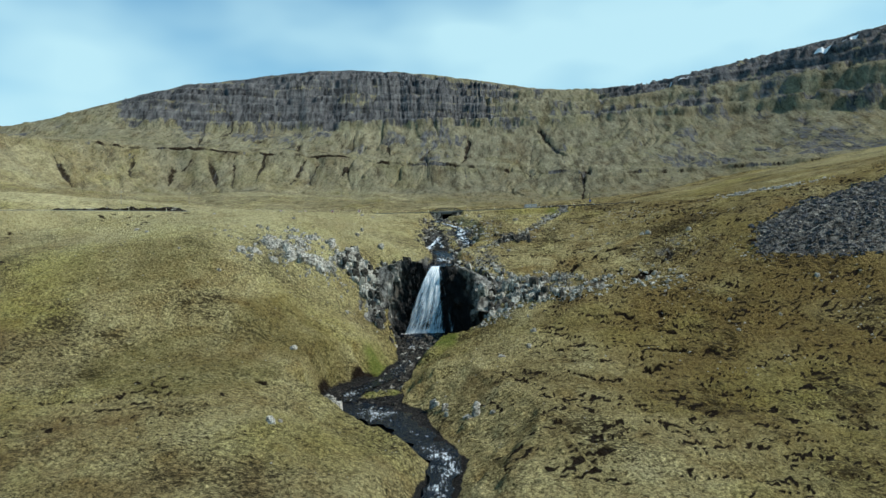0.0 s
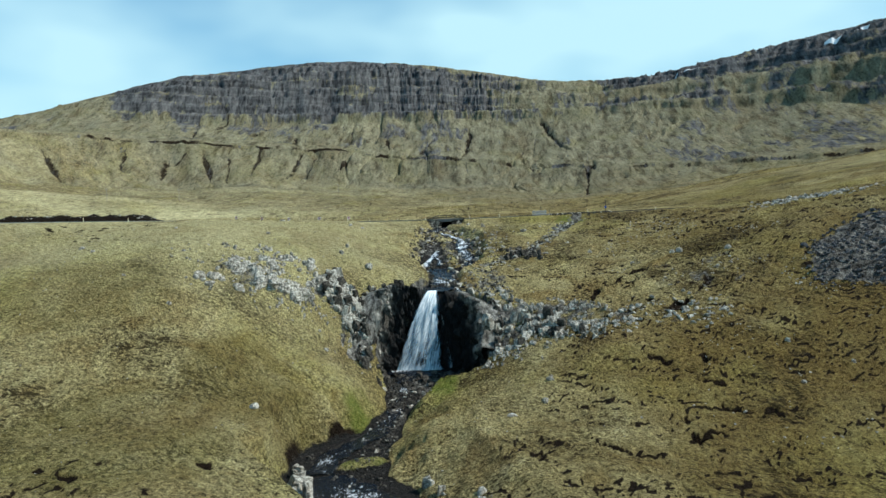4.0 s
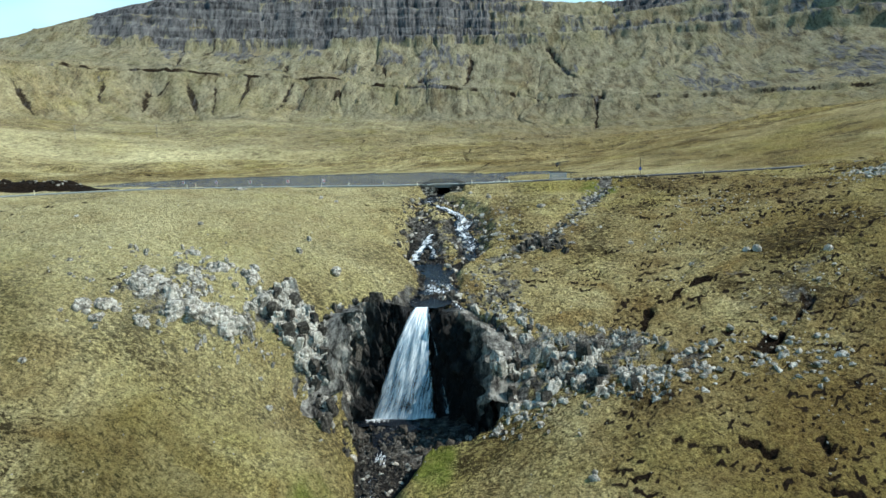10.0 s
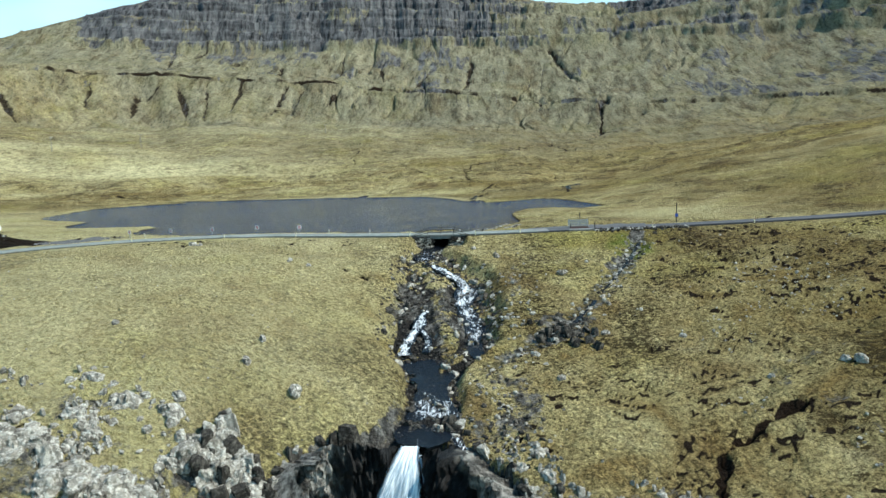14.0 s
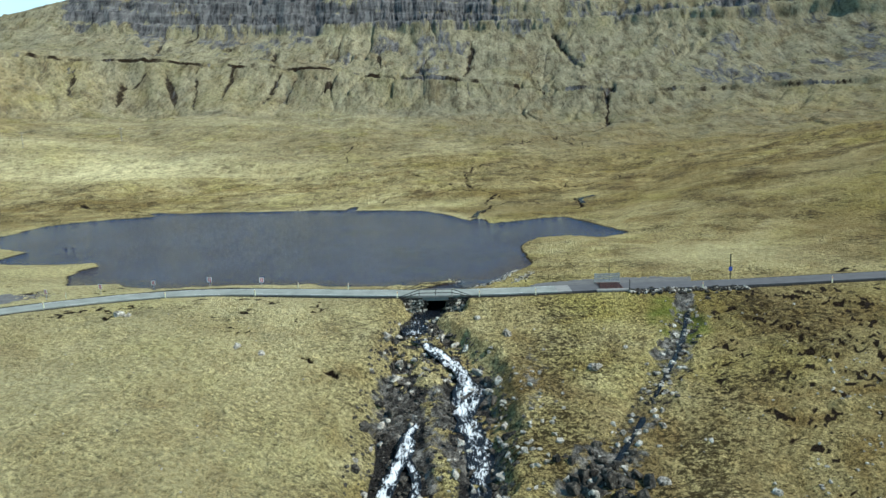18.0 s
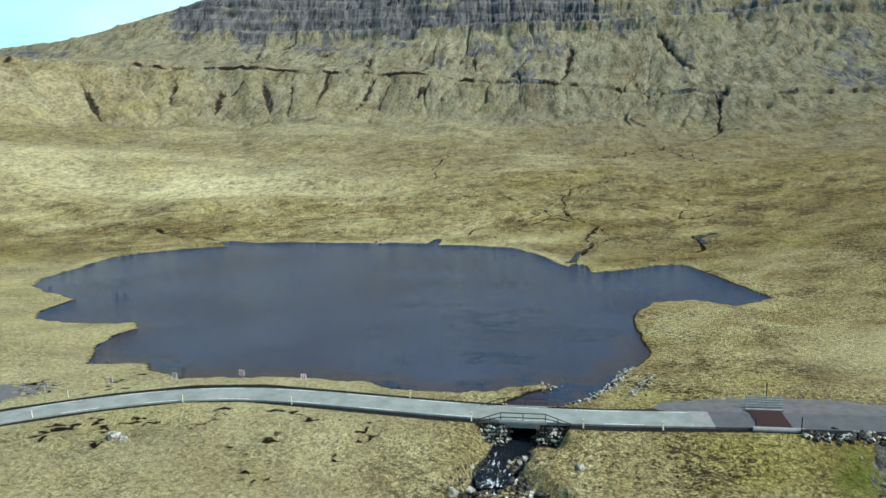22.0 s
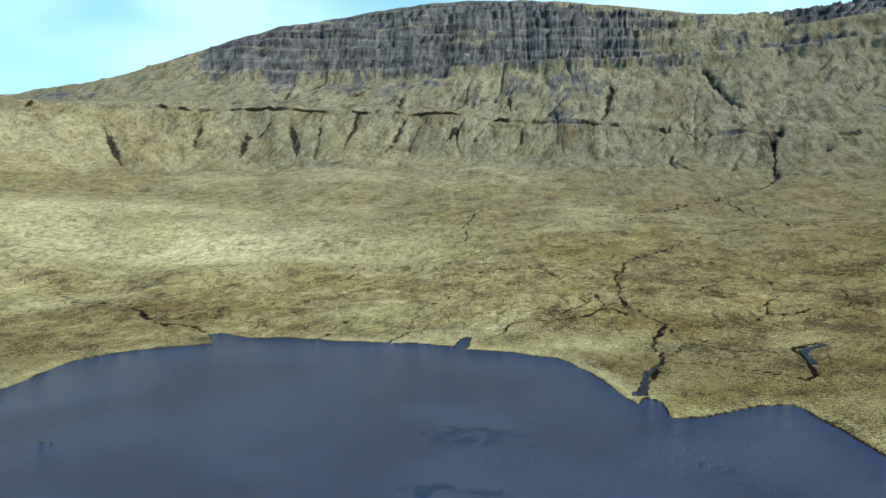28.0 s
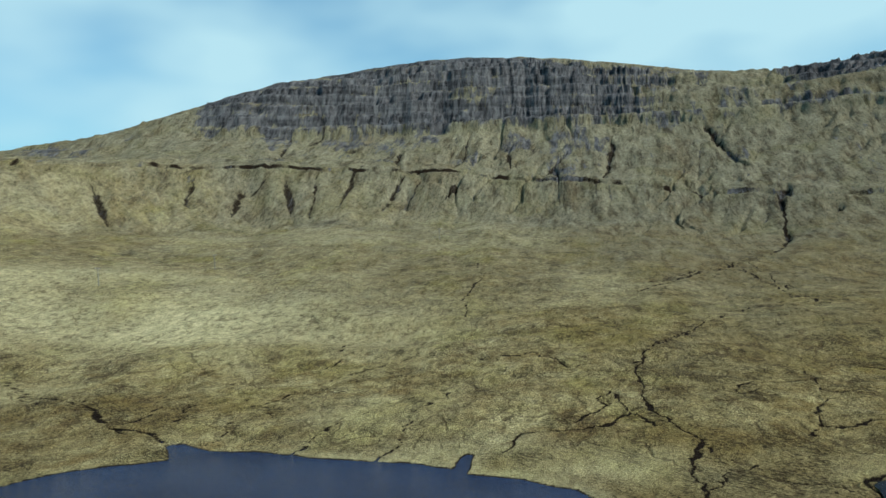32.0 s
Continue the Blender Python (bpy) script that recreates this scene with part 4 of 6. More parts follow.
        # bank of bare peat by the lay-by
        d, (tall,), _, _ = along(x, y, [(-71, 196, 0.4), (-76, 195.5, 2.4), (-100, 193, 2.8), (-140, 186, 2.2), (-160, 180, 0.5)])
        z = z + tall * smooth01(d, 6.0, 1.0) * (0.85 + 0.3 * fbm(x / 3, y / 3, 3, 79))
        peat = np.maximum(peat, smooth01(d, 6.5, 4.0))
        # the spit of turf in the pool below the falls, and the ridge between the two arms of the cascade
        e = ((x + 5.5) / 3.4) ** 2 + ((y - 103.4 - 0.35 * (x + 5.5)) / 1.3) ** 2
        z = z + 1.1 * smooth01(e, 1.3, 0.3)
        gravel, peat = gravel * smooth01(e, 0.5, 1.2), peat * smooth01(e, 0.5, 1.2)
        d, (rise,), _, _ = along(x, y, [(0.2, 189, 0.9), (2.6, 185, 1.5), (4.4, 172, 1.5), (5.6, 161, 1.0)])
        lump = smooth01(d, 2.6, 0.4) * (0.6 + 0.6 * fbm(x / 2.4, y / 2.4, 3, 77))
        z = z + rise * lump
        gravel = gravel * (1 - smooth01(lump, 0.2, 0.6))
        rock = rock * (1 - 0.55 * smooth01(lump, 0.5, 0.9))
    far_heath = moor * np.clip(0.06 + 0.6 * fbm(x / 60, y / 60, 4, 110) + 0.85 * smooth01(x + 0.1 * y, -70, 150), 0, 0.85)
    far_heath = np.maximum(far_heath, smooth01(x + 0.05 * (y - 280), 34, 84) * smooth01(y, 204, 226) * smooth01(y, 520, 400) * np.clip(0.55 + 0.5 * fbm(x / 30, y / 24, 3, 112), 0, 0.85))
    fen = smooth01(shore, 0, 6) * smooth01(y, 286, 304) * smooth01(y, 430, 345) * np.clip(0.34 + 0.25 * smooth01(x, -20, 40) + 0.7 * fbm(x / 22, y / 15, 4, 114), 0, 0.85)
    far_heath = np.maximum(0.75 * far_heath, fen)
    heath = np.maximum(heath, far_heath * (1 - rock))
    straw = 0.5 * smooth01(fbm(x / 60, y / 45, 3, 70), 0.0, 0.5) * smooth01(y, 195, 230)
    straw = np.maximum(straw, 0.62 * smooth01(x, 2, -22) * smooth01(y, 112, 140) * smooth01(y, 330, 260) * np.clip(0.7 + 0.7 * fbm(x / 12, y / 10, 3, 74), 0, 1))
    # patch of sunlight on the far moor, painted in with the straw colour
    pale = (((x + 200) / 150) ** 2 + ((y - 465) / 70) ** 2)
    straw = np.maximum(straw, 0.95 * smooth01(pale, 1.4, 0.3) * np.clip(0.7 + 0.8 * fbm(x / 55, y / 45, 3, 72), 0, 1))
    return z, rock, peat, moss, gravel, straw, heath, bog


def spaced(*runs):
    """Grid lines from (start, end, step, growth) runs."""
    out = [runs[0][0]]
    for end, step, grow in [r[1:] for r in runs]:
        while out[-1] < end - step * 0.5:
            out.append(min(out[-1] + step, end))
            step *= grow
    return np.array(out)


xs_right = spaced((0, 60, 0.42, 1.0), (60, 105, 0.7, 1.0), (105, 330, 2.0, 1.0), (330, 760, 3.6, 1.0), (760, 4200, 8, 1.09))
xs_left = spaced((0, 45, 0.42, 1.0), (45, 100, 0.75, 1.0), (100, 150, 1.2, 1.0), (150, 430, 2.1, 1.0), (430, 820, 4.0, 1.0), (820, 4200, 8, 1.09))
xs = np.r_[-xs_left[:0:-1], xs_right]
ys = np.r_[spaced((-1800, -1700, 60, 1.0))[:1], -spaced((0, 1700, 4, 1.09))[:0:-1], spaced((0, 60, 1.4, 1.0), (60, 214, 0.42, 1.0), (214, 320, 1.0, 1.0), (320, 405, 0.6, 1.0), (405, 520, 1.4, 1.0), (520, 1330, 2.4, 1.0), (1350, 4600, 8, 1.08))]
gx, gy = np.meshgrid(xs, ys)
gz, rock, peat, moss, gravel, straw, heath, bog = (np.concatenate(c) for c in zip(*(ground(gx[k:k + 12], gy[k:k + 12]) for k in range(0, len(ys), 12))))
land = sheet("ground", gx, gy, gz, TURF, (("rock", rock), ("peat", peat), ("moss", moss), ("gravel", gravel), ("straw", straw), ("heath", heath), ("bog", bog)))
tagged(land, "rolling olive and straw-coloured moorland rising to dark cliffs", "ground", kind="structure")


def height(x, y):
    """Height of the ground mesh at one place."""
    i, j = min(max(int(np.searchsorted(xs, x)) - 1, 0), len(xs) - 2), min(max(int(np.searchsorted(ys, y)) - 1, 0), len(ys) - 2)
    u, v = (x - xs[i]) / (xs[i + 1] - xs[i]), (y - ys[j]) / (ys[j + 1] - ys[j])
    return float((gz[j, i] * (1 - u) + gz[j, i + 1] * u) * (1 - v) + (gz[j + 1, i] * (1 - u) + gz[j + 1, i + 1] * u) * v)


# ---- lake ----
lx, ly = np.meshgrid(np.arange(-124, 50, 1.5), np.arange(206, 342, 1.5))
shore_brown = smooth01(to_shore(lx, ly), -9, -0.5) * smooth01(ly, 262, 225)
calm_share = 0.52 * smooth01(to_shore(lx, ly), -9, -3) * smooth01(ly, 240, 224)
for cx, cy, rx_, ry_ in ((1, 252, 7, 4), (7, 239, 14, 6), (-9, 246, 9, 8), (-3, 226, 8, 4), (-20, 275, 16, 5), (14, 268, 8, 4), (-22, 240, 7, 4), (-18, 256, 9, 3)):
    calm_share = np.maximum(calm_share, 0.60 * smooth01(((lx - cx) / rx_) ** 2 + ((ly - cy) / ry_) ** 2, 1.5, 0.3))
lake = sheet("lake", lx, ly, lx * 0.0, LAKE_WATER, (("shore_brown", shore_brown), ("calm_share", calm_share)))
tagged(lake, "dark slate-blue lake with a wind-rippled surface", "lake", kind="structure")


# ---- road ----
def smooth_line(line, step):
    """Points along a soft curve through a polyline of (x, y, z)."""
    p = np.array(line, float)
    s = np.r_[0, np.cumsum(np.hypot(*(p[1:, :2] - p[:-1, :2]).T))]
    at = np.arange(0, s[-1], step)
    q = np.stack([np.interp(at, s, p[:, k]) for k in range(p.shape[1])], -1)
    w = max(3, int(14 / step) | 1)
    for _ in range(2):
        pad = np.pad(q, ((w // 2, w // 2), (0, 0)), mode="edge")
        q = np.stack([np.convolve(pad[:, k], np.ones(w) / w, mode="valid") for k in range(p.shape[1])], -1)
    return q


def ribbon(line, left, right, lift, thick):
    """A slab that follows a line, between two offsets from it."""
    t = np.gradient(line[:, :2], axis=0)
    t /= np.linalg.norm(t, axis=1)[:, None]
    nrm = np.stack([t[:, 1], -t[:, 0]], -1)
    bm = bmesh.new()
    rows = []
    for p, n in zip(line, nrm):
        a, b = p[:2] + n * left, p[:2] + n * right
        rows.append([bm.verts.new(v) for v in ((*a, p[2] + lift - thick), (*a, p[2] + lift), (*b, p[2] + lift), (*b, p[2] + lift - thick))])
    for a, b in zip(rows[:-1], rows[1:]):
        for k in range(3):
            bm.faces.new((a[k], a[k + 1], b[k + 1], b[k]))
    bm.faces.new(rows[0][::-1])
    bm.faces.new(rows[-1])
    bm.normal_update()
    return bm


CURVE = smooth_line(ROAD, 1.0)
road = tagged(part("road", ribbon(CURVE, -1.95, 1.95, 0.0, 0.3), ASPHALT), "pale grey single-lane asphalt road across the hillside", "road", kind="structure")


# ---- running water ----
def flow(name, line, parent=None, seed=0, lift=0.0):
    """A strip of water along (x, y, z, half width, foam) nodes, with rough edges and a broken surface."""
    p = np.array(line, float)
    s = np.r_[0, np.cumsum(np.hypot(*(p[1:, :2] - p[:-1, :2]).T))]
    at = np.arange(0, s[-1] + 0.001, 0.35)
    q = np.stack([np.interp(at, s, p[:, k]) for k in range(5)], -1)
    pad = np.pad(q[:, :2], ((3, 3), (0, 0)), mode="edge")
    q[:, :2] = np.stack([np.convolve(pad[:, k], np.ones(7) / 7, mode="valid") for k in range(2)], -1)
    t = np.gradient(q[:, :2], axis=0)
    t /= np.linalg.norm(t, axis=1)[:, None] + 1e-9
    across = np.linspace(-1, 1, 11)
    edge = q[:, 3] * (1 + 0.35 * vnoise(at * 0.7, at * 0 + seed, 7 + seed))
    x = q[:, 0, None] + t[:, 1, None] * across * edge[:, None]
    y = q[:, 1, None] - t[:, 0, None] * across * edge[:, None]
    foam = np.repeat(q[:, 4, None], 11, 1) * (1 - 0.55 * across**2) + 0.22 * vnoise(x * 1.1, y * 0.8, seed)
    z = q[:, 2, None] + lift + 0.10 * (0.3 + foam) * fbm(x * 1.7, y * 1.7, 3, 5 + seed) - 0.05 * across**2
    ob = sheet(name, x, y, z, STREAM_WATER, (("foam", foam),))
    ob.parent = parent
    return ob


stream = tagged(new("stream"), "dark rocky stream with white cascades below the bridge", "stream", kind="structure")
CHANNEL = [(2.6, 209.5, -0.15, 1.5, 0.0), (2.4, 204.0, -1.35, 1.5, 0.05), (1.4, 201.5, -1.55, 1.6, 0.1), (-0.2, 197.2, -2.0, 1.5, 0.5), (0.6, 194.0, -2.5, 1.4, 0.55)]
flow("water_surface", CHANNEL, stream, 1)
RIGHT_ARM = [(0.6, 194.4, -2.5, 1.3, 0.4), (2.2, 191.0, -3.0, 1.0, 0.75), (4.6, 188.1, -3.8, 0.9, 0.85), (6.4, 185.5, -4.4, 1.1, 0.8), (7.5, 181.0, -5.5, 1.4, 0.8),
             (6.6, 178.2, -6.2, 1.6, 0.72), (7.6, 174.6, -7.1, 1.4, 0.75), (8.3, 172.0, -7.7, 1.5, 0.55), (8.4, 168.5, -8.5, 1.1, 0.8), (8.3, 163.5, -9.3, 1.0, 0.3),
             (9.4, 161.3, -9.9, 0.7, 0.7), (9.4, 158.8, -10.4, 0.8, 0.3), (6.0, 157.0, -10.6, 1.0, 0.15)]
flow("cascade", RIGHT_ARM, stream, 2)
LEFT_ARM = [(5.2, 179.2, -6.4, 0.7, 0.25), (2.6, 177.6, -6.6, 0.6, 0.4), (1.0, 174.2, -7.0, 0.7, 0.85), (0.9, 170.8, -7.7, 0.75, 0.85), (0.0, 168.0, -8.4, 0.8, 0.9), (-0.7, 164.7, -9.1, 0.9, 0.9), (-0.4, 162.4, -9.6, 1.1, 0.85)]
flow("cascade", LEFT_ARM, stream, 3)
flow("cascade", [(1.0, 170.6, -7.8, 0.35, 0.7), (2.4, 167.0, -8.6, 0.4, 0.6), (2.2, 163.5, -9.4, 0.7, 0.7)], stream, 4)
POOL_RUN = [(-0.4, 163.2, -9.85, 1.0, 0.3), (1.4, 160.6, -10.05, 2.5, 0.05), (3.4, 157.6, -10.4, 2.3, 0.0), (3.4, 154.5, -10.9, 1.9, 0.15), (3.5, 152.0, -11.3, 1.9, 0.6), (3.7, 149.2, -11.95, 2.4, 0.75),
            (3.7, 147.2, -12.3, 2.6, 0.3), (2.6, 145.2, -12.6, 2.4, 0.1), (1.9, 143.2, -12.9, 1.2, 0.5)]
flow("rapids", POOL_RUN, stream, 5)
flow("rapids", [(5.0, 147.0, -12.4, 0.6, 0.4), (6.4, 144.8, -12.8, 0.4, 0.7), (7.4, 142.6, -13.2, 0.6, 0.7)], stream, 6)
LOWER_RUN = [(-1.0, 138.5, -26.35, 4.4, 0.3), (-2.6, 134.5, -26.75, 2.2, 0.1), (-2.4, 130.0, -27.6, 1.0, 0.7), (-3.0, 124.0, -28.7, 1.1, 0.6), (-3.6, 119.0, -29.4, 1.0, 0.5), (-4.9, 114.0, -30.0, 1.3, 0.4), (-8.0, 110.0, -30.5, 1.5, 0.35),
             (-10.4, 106.0, -30.8, 1.7, 0.5), (-10.2, 101.0, -31.25, 1.9, 0.35)]
flow("brook_run", LOWER_RUN, stream, 8)
POOL = [(-10.0, 101.0, -31.3, 2.6, 0.1), (-7.6, 97.0, -31.42, 3.6, 0.3), (-4.4, 94.4, -31.5, 4.2, 0.72), (-2.2, 92.0, -31.6, 3.4, 0.3), (-0.4, 89.5, -31.9, 2.6, 0.2), (2.4, 84.0, -32.4, 1.9, 0.3), (5.6, 78.4, -32.85, 1.8, 0.6), (4.6, 66.0, -33.9, 1.9, 0.4), (4.2, 61.0, -34.3, 2.6, 0.2), (8.0, 40.0, -37.6, 2.8, 0.1)]
flow("pool", POOL, stream, 9)
flow("side_brook", [(x, y, z + 0.12, 0.3, 0.2) for x, y, z, _, _ in SIDE_STREAM[1:6]], stream, 10)
BECKS = ([(x, y, height(x, y) + 0.12, h * 0.5, 0.0) for x, y, h in BECK[:3]], [(x, y, height(x, y) + 0.14, h * 0.7, 0.25) for x, y, h in BROOK[4:7]])
for k, line in enumerate(BECKS):
    flow("beck", line, stream, 11 + k)


def veil(name, parent, top, foot, thick, seed, rows=70, cols=46, bulge=1.2):
    """A fan of falling water from the lip (left x, right x, y, z) to the foot."""
    v, u = np.meshgrid(np.linspace(0, 1, rows), np.linspace(0, 1, cols), indexing="ij")
    widen = v ** 0.9
    left = top[0] + (foot[0] - top[0]) * widen
    right = top[1] + (foot[1] - top[1]) * widen**1.3
    x = left + (right - left) * u + 0.16 * vnoise(u * 9 + seed, v * 5, seed) * v
    drop = v**1.15
    y = top[2] + (foot[2] - top[2]) * np.sqrt(v) - bulge * np.sin(u * math.pi) * v * 0.6 + 0.35 * fbm(u * 8, v * 4 + seed, 3, seed + 3)
    z = top[3] + (foot[3] - top[3]) * drop
    edge = np.minimum(u, 1 - u)
    body = thick + 0.26 * (1 - v) ** 2 - 0.30 * smooth01(edge, 0.16, 0.0) + 0.12 * smooth01(v, 0.92, 1.0)
    ob = sheet(name, x, y, z, FALL_WATER, (("across", u * (1 + v) + seed), ("down", v * 2), ("thick", body)))
    ob.parent = parent
    return ob


fall = tagged(new("waterfall"), "white waterfall fanning over a dark basalt cliff", "waterfall")
veil("water_curtain", fall, (0.9, 2.7, 143.2, -12.75), (-5.8, 4.3, 138.6, -26.3), 0.10, 3)
veil("back_curtain", fall, (1.1, 2.6, 143.4, -12.85), (-4.9, 3.6, 139.4, -26.3), 0.06, 11)
veil("thin_strand", fall, (7.0, 7.5, 142.4, -13.1), (4.9, 6.0, 140.6, -25.8), 0.10, 17, 50, 8, 0.2)
veil("thin_strand", fall, (7.5, 8.0, 142.3, -13.2), (7.4, 8.3, 140.4, -25.6), 0.0, 19, 50, 8, 0.2)
veil("thin_strand", fall, (2.6, 2.9, 143.0, -13.6), (4.6, 5.4, 139.6, -26.2), 0.04, 23, 50, 8, 0.2)
fx, fy = np.meshgrid(np.linspace(-7.2, 0.5, 30), np.linspace(136.4, 138.7, 12))
spray = sheet("plunge_foam", fx, fy, -26.15 + 0.2 * fbm(fx, fy, 3, 2) - 0.3 * np.abs(fy - 137.6), STREAM_WATER, (("foam", np.clip(1.15 - np.abs(fx + 4.2) * 0.28 - np.abs(fy - 137.9) * 0.55, -0.4, 1)),))
spray.parent = fall


# ---- rock ----
def stone_mesh(name, seed, material, points=16, squash=0.8, worn=0.035):
    """An angular weathered block about one metre across, its foot near z = -0.35."""
    bm = bmesh.new()
    pick = random.Random(seed)
    for _ in range(points):
        d = Vector((pick.gauss(0, 1), pick.gauss(0, 1), pick.gauss(0, 1))).normalized() * pick.uniform(0.40, 0.56)
        bm.verts.new((d.x, d.y, d.z * squash))
    hull = bmesh.ops.convex_hull(bm, input=bm.verts)
    bmesh.ops.delete(bm, geom=[v for v in hull["geom_interior"] if isinstance(v, bmesh.types.BMVert)], context="VERTS")
    if worn:
        bmesh.ops.bevel(bm, geom=bm.edges[:], offset=worn, segments=1, affect="EDGES")
    me = bpy.data.meshes.new(name)
    bm.to_mesh(me)
    bm.free()
    me.materials.append(material)
    return me


def block_mesh(name, seed, material, tall):
    """A leaning column of weathered basalt with broken top edges, its foot near z = -0.5."""
    bm = bmesh.new()
    pick = random.Random(seed)
    sides = pick.choice((5, 6, 7))
    turns = sorted(pick.uniform(0, 2 * math.pi) * 0.35 + 2 * math.pi * k / sides for k in range(sides))
    for level, grow in ((-0.5, 1.0), (0.05, pick.uniform(0.85, 1.05)), (0.45, pick.uniform(0.70, 0.95))):
        lean = Vector((pick.uniform(-0.08, 0.08), pick.uniform(-0.08, 0.08), 0))
        for a in turns:
            s = grow * pick.uniform(0.30, 0.48)
            bm.verts.new((lean.x + s * math.cos(a), lean.y + s * math.sin(a), (level + pick.uniform(-0.09, 0.09)) * tall))
    hull = bmesh.ops.convex_hull(bm, input=bm.verts)
    bmesh.ops.delete(bm, geom=[v for v in hull["geom_interior"] if isinstance(v, bmesh.types.BMVert)], context="VERTS")
    me = bpy.data.meshes.new(name)
    bm.to_mesh(me)
    bm.free()
    me.materials.append(material)
    return me


def crag_mesh(name, seed, material, tall=1.0):
    """A lump of fractured bedrock about one metre across: uneven upright blocks parted by clefts."""
    bm = bmesh.new()
    bmesh.ops.create_icosphere(bm, subdivisions=3, radius=0.5)
    shift = Vector((seed * 3.7, seed * 1.9, seed * 5.3))
    for v in bm.verts:
        p = Vector((v.co.x * 3.4, v.co.y * 3.4, v.co.z * 1.5)) + shift
        near, spots = noise.voronoi(p)
        own = math.sin(spots[0].x * 12.9898 + spots[0].y * 78.233 + spots[0].z * 37.719) * 43758.5
        block = own - math.floor(own)
        cleft = max(0.0, 1 - (near[1] - near[0]) / 0.16)
        swell = 0.92 + 0.30 * (block - 0.5) + 0.26 * noise.noise(v.co * 2.0 + shift) - 0.20 * cleft
        v.co = Vector((v.co.x * swell, v.co.y * swell, v.co.z * swell * tall))
        v.co.z = min(v.co.z, (0.30 + 0.16 * block) * tall)
    me = bpy.data.meshes.new(name)
    bm.to_mesh(me)
    bm.free()
    me.materials.append(material)
    return me


CRAG = [crag_mesh("stone", 3 + k, PALE_ROCK, 0.85 + 0.12 * (k % 4)) for k in range(8)]
PALE = [stone_mesh("stone", 10 + k, PALE_ROCK, 10 + k % 4, 0.75 + 0.08 * (k % 4)) for k in range(8)]
TALL = [block_mesh("stone", 30 + k, PALE_ROCK, 1.1 + 0.12 * k) for k in range(8)]
COLUMN = [block_mesh("stone", 130 + k, DARK_ROCK, 1.3 + 0.12 * k) for k in range(6)]
DARK = [stone_mesh("stone", 50 + k, DARK_ROCK, 10 + k % 4, 0.7 + 0.08 * (k % 4)) for k in range(8)]
SMALL = [stone_mesh("stone", 70 + k, PALE_ROCK, 11, 0.7, 0.0) for k in range(6)]
SMALL_DARK = [stone_mesh("stone", 80 + k, DARK_ROCK, 11, 0.7, 0.0) for k in range(6)]
rng = random.Random(5)


def lay(parent, meshes, x, y, size, sink=0.3, tilt=25, z=None, name="stone", stretch=1.0):
    """One stone on the ground, partly sunk into it."""
    ob = new(name, rng.choice(meshes))
    s = size * rng.uniform(0.85, 1.15)
    ground_z = height(x, y) if z is None else z
    ob.matrix_world = pose(x, y, ground_z + s * (0.35 - sink), rng.uniform(-tilt, tilt), rng.uniform(-tilt, tilt), rng.uniform(0, 360)) @ Matrix.Diagonal((s * rng.uniform(0.8, 1.2), s * rng.uniform(0.75, 1.1), s * rng.uniform(0.8, 1.1) * stretch, 1))
    if parent:
        ob.parent = parent
    return ob


def outcrop(label, category="rock outcrop", name="rock_outcrop", group=""):
    return tagged(new(name), label, category, group)


# pale crags above the field, standing side by side
crags = outcrop("pale lichen-covered crags breaking out of the grass")
for x, y, s in ((-34.2, 125.6, 1.8), (-32.4, 127.0, 2.3), (-30.8, 131.6, 2.4), (-29.6, 132.4, 2.2), (-28.4, 132.8, 2.6), (-26.8, 131.6, 3.0), (-25.8, 129.4, 2.6), (-24.6, 131.0, 3.2),
                (-23.6, 129.8, 3.0), (-22.2, 130.0, 2.4), (-21.0, 131.4, 2.8), (-20.0, 130.2, 2.8), (-19.4, 131.2, 2.4), (-23.4, 138.6, 2.2), (-27.4, 140.6, 2.0), (-19.4, 139.0, 2.6),
                (-17.4, 136.6, 2.6), (-18.4, 135.4, 2.0), (-15.6, 138.6, 2.8), (-28.2, 126.6, 1.4), (-26.4, 135.4, 2.2), (-24.6, 134.2, 2.0)):
    lay(crags, CRAG, x, y, s * rng.uniform(1.0, 1.35), 0.50, 12)
    for _ in range(3):
        lay(crags, CRAG, x + rng.gauss(0, 1.1), y + rng.gauss(0, 1.0), s * rng.uniform(0.3, 0.75), 0.45, 20)
for _ in range(60):
    a = rng.gauss(0, 1)
    lay(crags, CRAG[:4] + PALE, -24 + 6.0 * a, 133 + 1.1 * a + rng.gauss(0, 2.6), rng.uniform(0.3, 1.1), 0.3)

# the rim left of the falls
rim = outcrop("grey weathered cliff edge beside the waterfall")
for _ in range(220):
    u = rng.random()
    x, y = -16.5 + 7.0 * u + rng.gauss(0, 0.8), 138.0 - 3.6 * u + rng.gauss(0, 1.5)
    lay(rim, CRAG if rng.random() < 0.6 else TALL + COLUMN[:2], x, y, rng.uniform(0.6, 2.2), 0.50, 20, stretch=1.15)

# broken crag right of the falls
crag = outcrop("broken pale basalt crag with grass on its ledges")
for _ in range(300):
    u, w = rng.random(), rng.gauss(0, 1)
    x, y = 10.8 + 16.5 * u + 0.5 * w, 134.2 - 5.4 * u + 4.2 * w * (1 - 0.5 * u)
    if float(fbm(np.array([x / 3.6]), np.array([y / 2.6]), 2, 132)[0]) < -0.05:
        continue
    lay(crag, CRAG if rng.random() < 0.6 else TALL + COLUMN[:2], x, y, 0.4 + 1.9 * rng.random() ** 2, 0.56, 20, stretch=1.15)
band = outcrop("low band of grey stones along the hillside")
